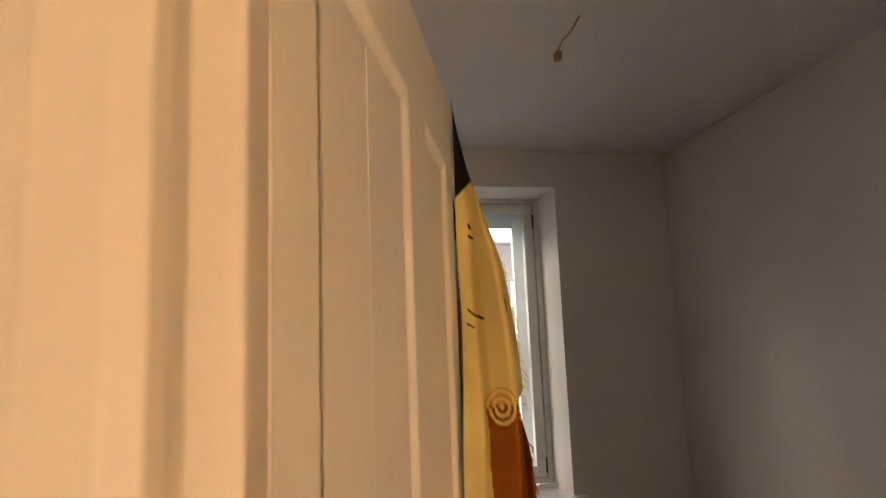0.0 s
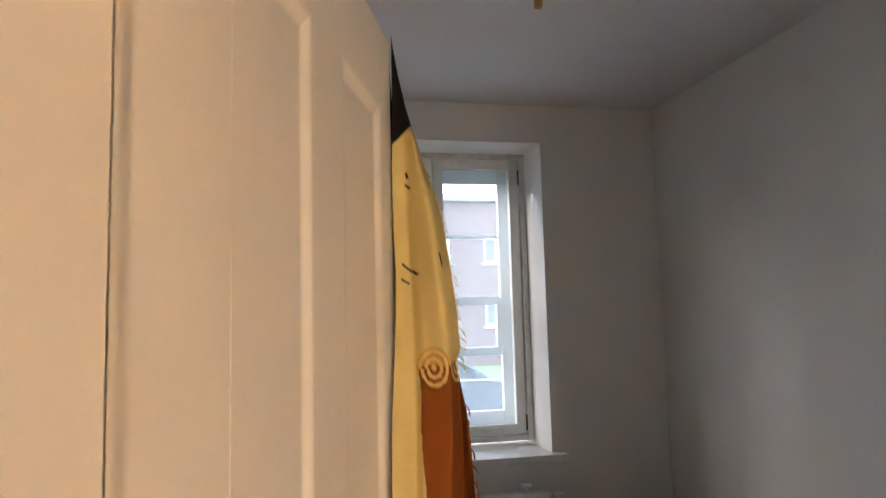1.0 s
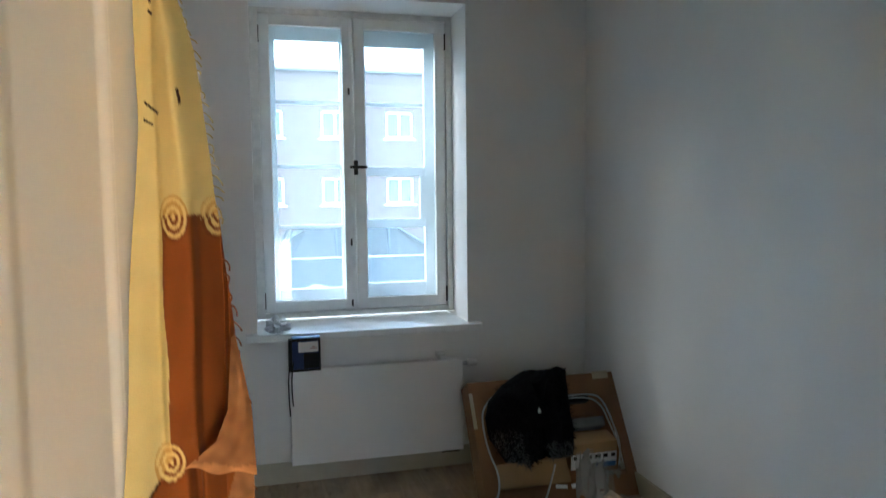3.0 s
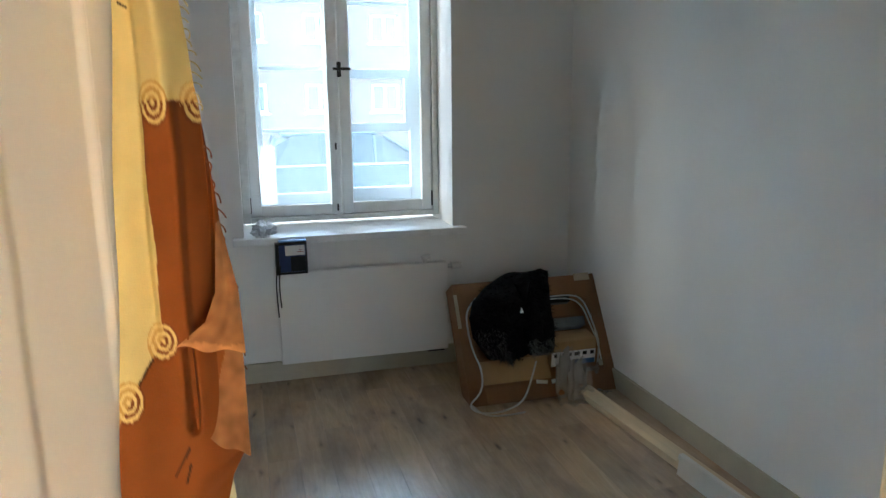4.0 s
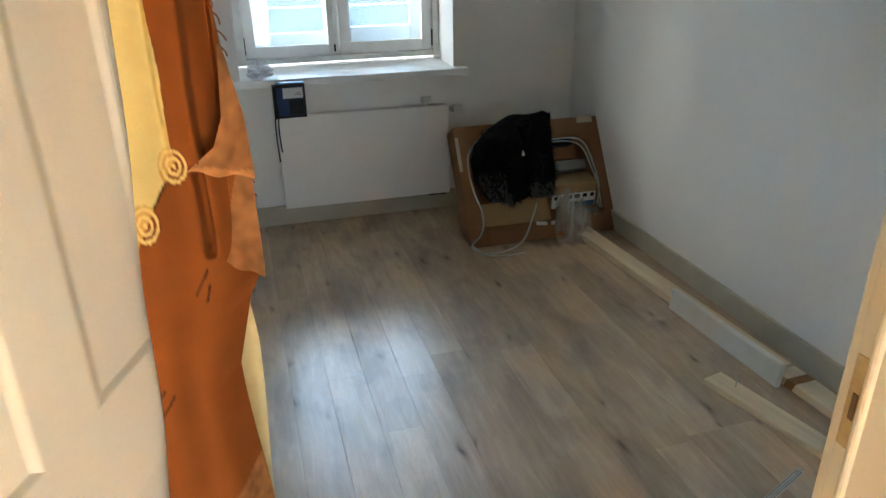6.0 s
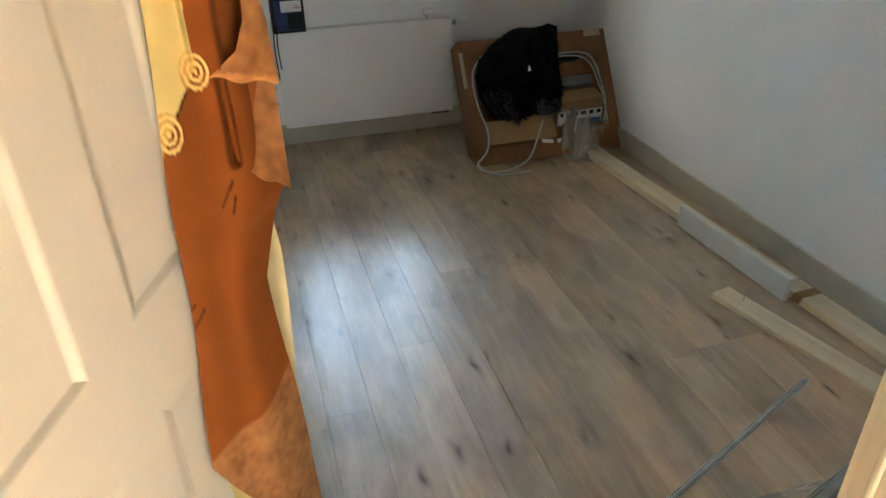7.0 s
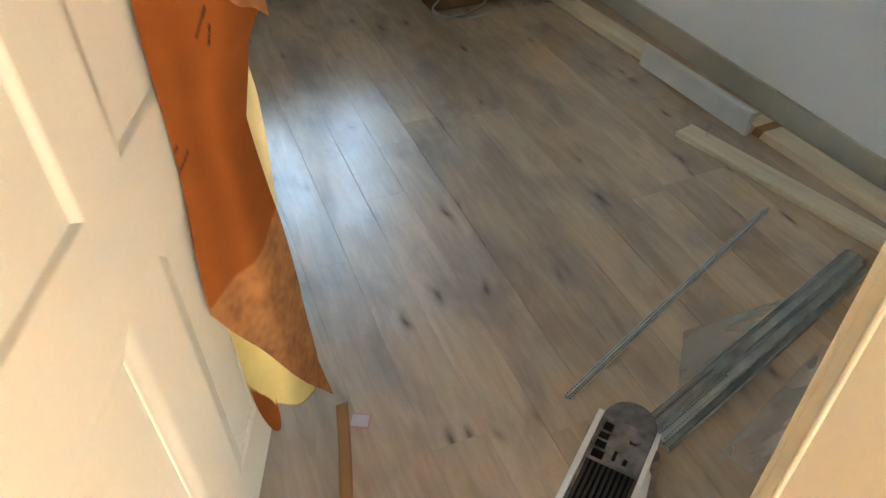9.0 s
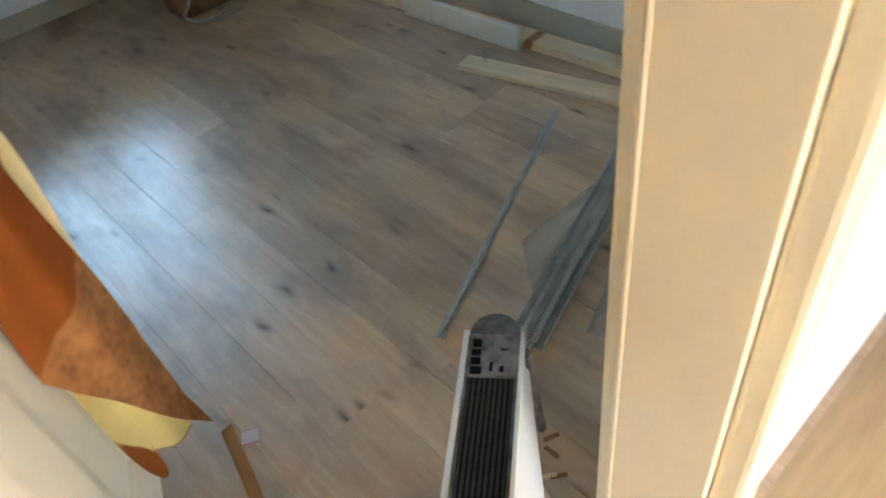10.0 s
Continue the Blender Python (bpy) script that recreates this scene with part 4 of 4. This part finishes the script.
# ---- step stool ----
def step_stool():
    far, near, top = Vector((0.392, 0.598)), Vector((0.0, 0.289)), 0.35
    m, n = along(far, near, 0)
    s = tagged(empty("step_stool", m), "low aluminium step stool with a black ribbed tread", "step stool")
    tr = part("tread", tidy(box(0, n, -0.046, 0.046, top - 0.02, top - 0.004, 0.003)), ALUM, s)
    part("end_cap", tidy(box(0.004, 0.10, -0.049, 0.049, top - 0.03, top, 0.006)), ALUM, tr, "scuffed metal end cap")
    for x0, y0, ln, wd in ((0.018, -0.037, 0.017, 0.016), (0.040, -0.038, 0.013, 0.017), (0.058, -0.038, 0.014, 0.018), (0.077, -0.037, 0.016, 0.02), (0.024, 0.012, 0.017, 0.012), (0.066, -0.004, 0.02, 0.006), (0.074, 0.014, 0.012, 0.007)):
        part("slot", tidy(box(x0, x0 + ln, y0, y0 + wd, top, top + 0.001, 0.0004)), BLACKP, tr)
    part("rounded_tip", tidy(cyl((0.0, 0, top - 0.034), (0.0, 0, top - 0.003), 0.048, 0.045, 36)), surface("dusty_grey_rubber", (0.14, 0.14, 0.145), 0.7, var=0.5, scale=60), tr, "dusty grey rubber tip")
    part("rivet", tidy(cyl((0.03, 0.02, top), (0.03, 0.02, top + 0.003), 0.009)), ALUM, tr)
    mat_ = part("mat", tidy(box(0.10, n - 0.01, -0.040, 0.040, top - 0.004, top + 0.001, 0.001)), BLACKP, tr, "black rubber mat")
    for i in range(9):
        y = -0.036 + i * 0.009
        part("rib", tidy(box(0.102, n - 0.012, y - 0.0022, y + 0.0022, top + 0.001, top + 0.004, 0.001)), RUBBER, mat_)
    bm = box(0.0, n, 0.046, 0.054, top - 0.06, top + 0.004, 0.002)
    for v in bm.verts:                       # the side plate grows deeper and flares outwards along the tread
        if v.co.z < top - 0.03:
            v.co.z -= 0.34 * v.co.x
            v.co.y += 0.16 * v.co.x
    part("side_plate", tidy(bm), PLASTIC, s, "cream side plate")
    part("side_rail", tidy(box(0.0, n, -0.056, -0.046, top - 0.03, top + 0.004, 0.002)), PLASTIC, s)
    for x, y, dx, dy in ((0.03, 0.052, -0.05, 0.02), (0.03, -0.052, -0.05, -0.02), (n - 0.03, 0.052, 0.05, 0.02), (n - 0.03, -0.052, 0.05, -0.02)):
        part("leg", tidy(cyl((x, y, top - 0.02), (x + dx, y + dy, 0.004), 0.011)), ALUM, s)
    return s


step_stool()

# ---- scraps on the floor ----
rnd = random.Random(21)
for i in range(7):
    x, y = 0.37 + rnd.uniform(-0.06, 0.08), 0.50 + rnd.uniform(-0.05, 0.05)
    ob = part("wood_chip", tidy(box(-0.018, 0.018, -0.005, 0.005, 0, 0.003, 0.001, pose(0, 0, 0, 0, 0, rnd.uniform(0, 180)))), PINE if i % 2 else CARD)
    ob.location = (x, y, 0.0005)
    tagged(ob, "small wood chip dropped on the floor boards", "wood chip", "wood chips")
tag = tagged(part("paper_tag", tidy(box(-0.024, 0.024, -0.02, 0.02, 0, 0.002, 0.0008, pose(0.005, 1.023, 0.0005, 0, 0, -28))), surface("pink_border_paper", (0.45, 0.24, 0.22), 0.7)), "small square paper tag with a pink border", "paper tag")
part("tag_face", tidy(box(-0.02, 0.02, -0.016, 0.016, 0.002, 0.0026, 0, pose(0.005, 1.023, 0.0005, 0, 0, -28))), surface("lilac_paper", (0.50, 0.44, 0.46), 0.7), tag)


def ribbon():
    def fn(u, v):
        y = 1.085 - 0.46 * v
        return Vector((-0.036 - 0.24 * (1.085 - y) + 0.029 * u + 0.003 * math.sin(v * 5), y, 0.003 + 0.004 * math.sin(v * 9) ** 2))
    return tagged(part("cloth_ribbon", sheet(fn, 4, 40, 0.002), surface("brown_ribbon", (0.36, 0.17, 0.06), 0.9), None, smooth=True), "narrow brown cloth ribbon trailing on the floor", "ribbon")


ribbon()


# ---- bare ceiling outlet ----
c = tagged(empty("ceiling_wire"), "bare ceiling lamp wires with an orange terminal", "ceiling wire")
part("wire", tidy(tube([(0.60, 2.18, CEILING), (0.585, 2.21, 2.72), (0.56, 2.27, 2.70), (0.57, 2.33, 2.69)], 0.004)), TAPE, c)
part("terminal", tidy(box(0.558, 0.582, 2.32, 2.35, 2.655, 2.69, 0.004)), surface("orange_plastic", (0.50, 0.28, 0.10), 0.5), c, "orange plastic terminal block")

# ---- outside ----
STREET = -0.45
LAWN = surface("lawn_grass", (0.09, 0.16, 0.04), 0.95, var=0.3, scale=3)
ASPHALT = surface("asphalt", (0.06, 0.06, 0.062), 0.9, var=0.2, scale=4)
structure("ground", box(-400, 400, YW + 0.52, 900, STREET - 0.5, STREET - 0.02), LAWN, "green lawn behind the street")
structure("road", box(-60, 60, 10.5, 15.2, STREET - 0.02, STREET - 0.012), ASPHALT, "grey asphalt street in front of the window")
structure("pavement", box(-60, 60, 4.3, 10.5, STREET - 0.02, STREET + 0.06), surface("concrete_slabs", (0.33, 0.32, 0.30), 0.9), "concrete pavement below the window")
structure("wall_outer", box(-12, XL - 0.14, YW + 0.02, YW + 0.5, STREET - 0.02, 6), WALL, "rendered outer wall beside the window")


def facade():
    b = tagged(empty("apartment_building", pose(0, 30, STREET)), "pale brick apartment house with two rows of windows", "building")
    BRICK = surface("pale_brick", (0.10, 0.066, 0.058), 0.9, var=0.15, scale=3, fine=14, grain=0.4)
    ROOF = surface("grey_roof_tiles", (0.12, 0.122, 0.13), 0.85, var=0.2, scale=2)
    DARK = surface("dark_room_glass", (0.05, 0.06, 0.07), 0.1)
    xs = [-13.3 + 2.75 * i for i in range(14)]
    rows = [(1.7, 2.85), (4.5, 5.65)]
    bm = bmesh.new()
    zc = [0.0, 1.7, 2.85, 4.5, 5.65, 7.2]
    for i, (a, c) in enumerate(zip(zc, zc[1:])):
        if i % 2 == 0:
            add_box(bm, -18, 26, 0, 0.4, a, c)
        else:
            cuts = [-18] + [v for x in xs for v in (x - 0.6, x + 0.6)] + [26]
            for p, q in zip(cuts[::2], cuts[1::2]):
                add_box(bm, p, q, 0, 0.4, a, c)
    add_box(bm, -18, 26, 0.4, 9, 0, 7.4)
    part("wall", tidy(bm), BRICK, b)
    bm = bmesh.new()
    pts = [(-18.4, -0.18, 7.3), (26.4, -0.18, 7.3), (26.4, 4.7, 8.5), (-18.4, 4.7, 8.5), (-18.4, 9.5, 7.3), (26.4, 9.5, 7.3)]
    v = [bm.verts.new(p) for p in pts]
    for f in ((0, 1, 2, 3), (3, 2, 5, 4), (0, 3, 4), (1, 5, 2), (0, 4, 5, 1)):
        bm.faces.new([v[i] for i in f])
    roof = part("roof", tidy(bm), ROOF, b)
    part("gutter", tidy(box(-18.4, 26.4, -0.28, -0.18, 7.22, 7.32, 0.02)), ROOF, roof)
    for x in xs:
        for z0, z1 in rows:
            w = part("window", tidy(box(x - 0.6, x + 0.6, 0.16, 0.2, z0, z1)), DARK, b)
            for q in ((x - 0.6, x - 0.5, z0, z1), (x + 0.5, x + 0.6, z0, z1), (x - 0.05, x + 0.05, z0, z1), (x - 0.6, x + 0.6, z1 - 0.1, z1), (x - 0.6, x + 0.6, z0, z0 + 0.1)):
                part("frame", tidy(box(q[0], q[1], 0.08, 0.16, q[2], q[3])), SASH, w)
            part("sill", tidy(box(x - 0.7, x + 0.7, -0.08, 0.08, z0 - 0.08, z0)), SASH, w)
    return b


facade()


def car():
    """A dark estate car; its own x runs along its length, front at +x."""
    c = tagged(empty("car", pose(2.25, 13.0, STREET - 0.012)), "dark blue estate car parked on the street", "car")
    BODY = surface("dark_blue_car_paint", (0.02, 0.036, 0.045), 0.5, 0.0, var=0.1)
    BODY.node_tree.nodes["Principled BSDF"].inputs["Specular IOR Level"].default_value = 0.2
    DGLASS = surface("tinted_car_glass", (0.012, 0.022, 0.024), 0.3, 0.0, var=0.05)
    DGLASS.node_tree.nodes["Principled BSDF"].inputs["Specular IOR Level"].default_value = 0.15
    RUB = surface("tyre_rubber", (0.02, 0.02, 0.02), 0.85)
    ALU = surface("alloy", (0.5, 0.5, 0.52), 0.3, 1.0)
    low = [(-2.15, 0.45), (-2.2, 0.75), (-2.1, 0.95), (-1.0, 0.97), (0.75, 0.95), (1.6, 0.86), (2.1, 0.72), (2.2, 0.5), (2.1, 0.28), (-2.05, 0.28)]
    def loft(profile, sections):
        bm = bmesh.new()
        rings = [[bm.verts.new((x * sx, y, z0 + (z - z0) * sz)) for x, z in profile] for y, sx, sz, z0 in sections]
        n = len(profile)
        for a, b in zip(rings, rings[1:]):
            for i in range(n):
                bm.faces.new((a[i], a[(i + 1) % n], b[(i + 1) % n], b[i]))
        bm.faces.new(rings[0])
        bm.faces.new(rings[-1])
        return tidy(bm)
    body = part("body", loft(low, [(-0.88, 0.96, 0.94, 0.6), (-0.84, 1, 1, 0.6), (0.84, 1, 1, 0.6), (0.88, 0.96, 0.94, 0.6)]), BODY, c)
    cab = [(-2.0, 0.95), (-1.75, 1.32), (-1.5, 1.44), (-0.4, 1.48), (0.1, 1.42), (0.95, 0.95)]
    part("cabin", loft(cab, [(-0.80, 1, 0.02, 0.95), (-0.62, 0.97, 1, 0.95), (0.62, 0.97, 1, 0.95), (0.80, 1, 0.02, 0.95)]), DGLASS, c)
    part("roof_skin", tidy(box(-1.62, 0.02, -0.60, 0.60, 1.43, 1.49, 0.025)), BODY, c)
    for y in (-0.70, 0.70):
        for x0, lean in ((-1.95, 0.22), (-0.98, 0.0), (-0.05, 0.0), (0.88, -0.75)):
            bm = cyl((x0, y * 1.12, 0.95), (x0 + lean, y * 0.9, 1.43), 0.03, 0.03, 8)
            part("pillar", tidy(bm), BODY, c)
        part("trim_strip", tidy(box(-2.0, 0.95, y * 1.24 - 0.01, y * 1.24 + 0.01, 0.945, 0.965, 0.004)), ALU, c)
        for x in (-1.35, 1.3):
            w = part("wheel", tidy(cyl((x, y * 1.24, 0.31), (x, y * 1.0, 0.31), 0.32, 0.32, 28)), RUB, c)
            part("rim", tidy(cyl((x, y * 1.26, 0.31), (x, y * 1.2, 0.31), 0.2, 0.2, 20)), ALU, w)
        part("mirror", tidy(box(0.55, 0.72, y * 1.36 - 0.07, y * 1.36 + 0.07, 0.98, 1.1, 0.03)), BODY, c)
    for y in (-0.6, 0.6):
        part("headlight", tidy(box(2.0, 2.15, y - 0.15, y + 0.15, 0.62, 0.74, 0.03)), PLASTIC, c)
    return c


car()
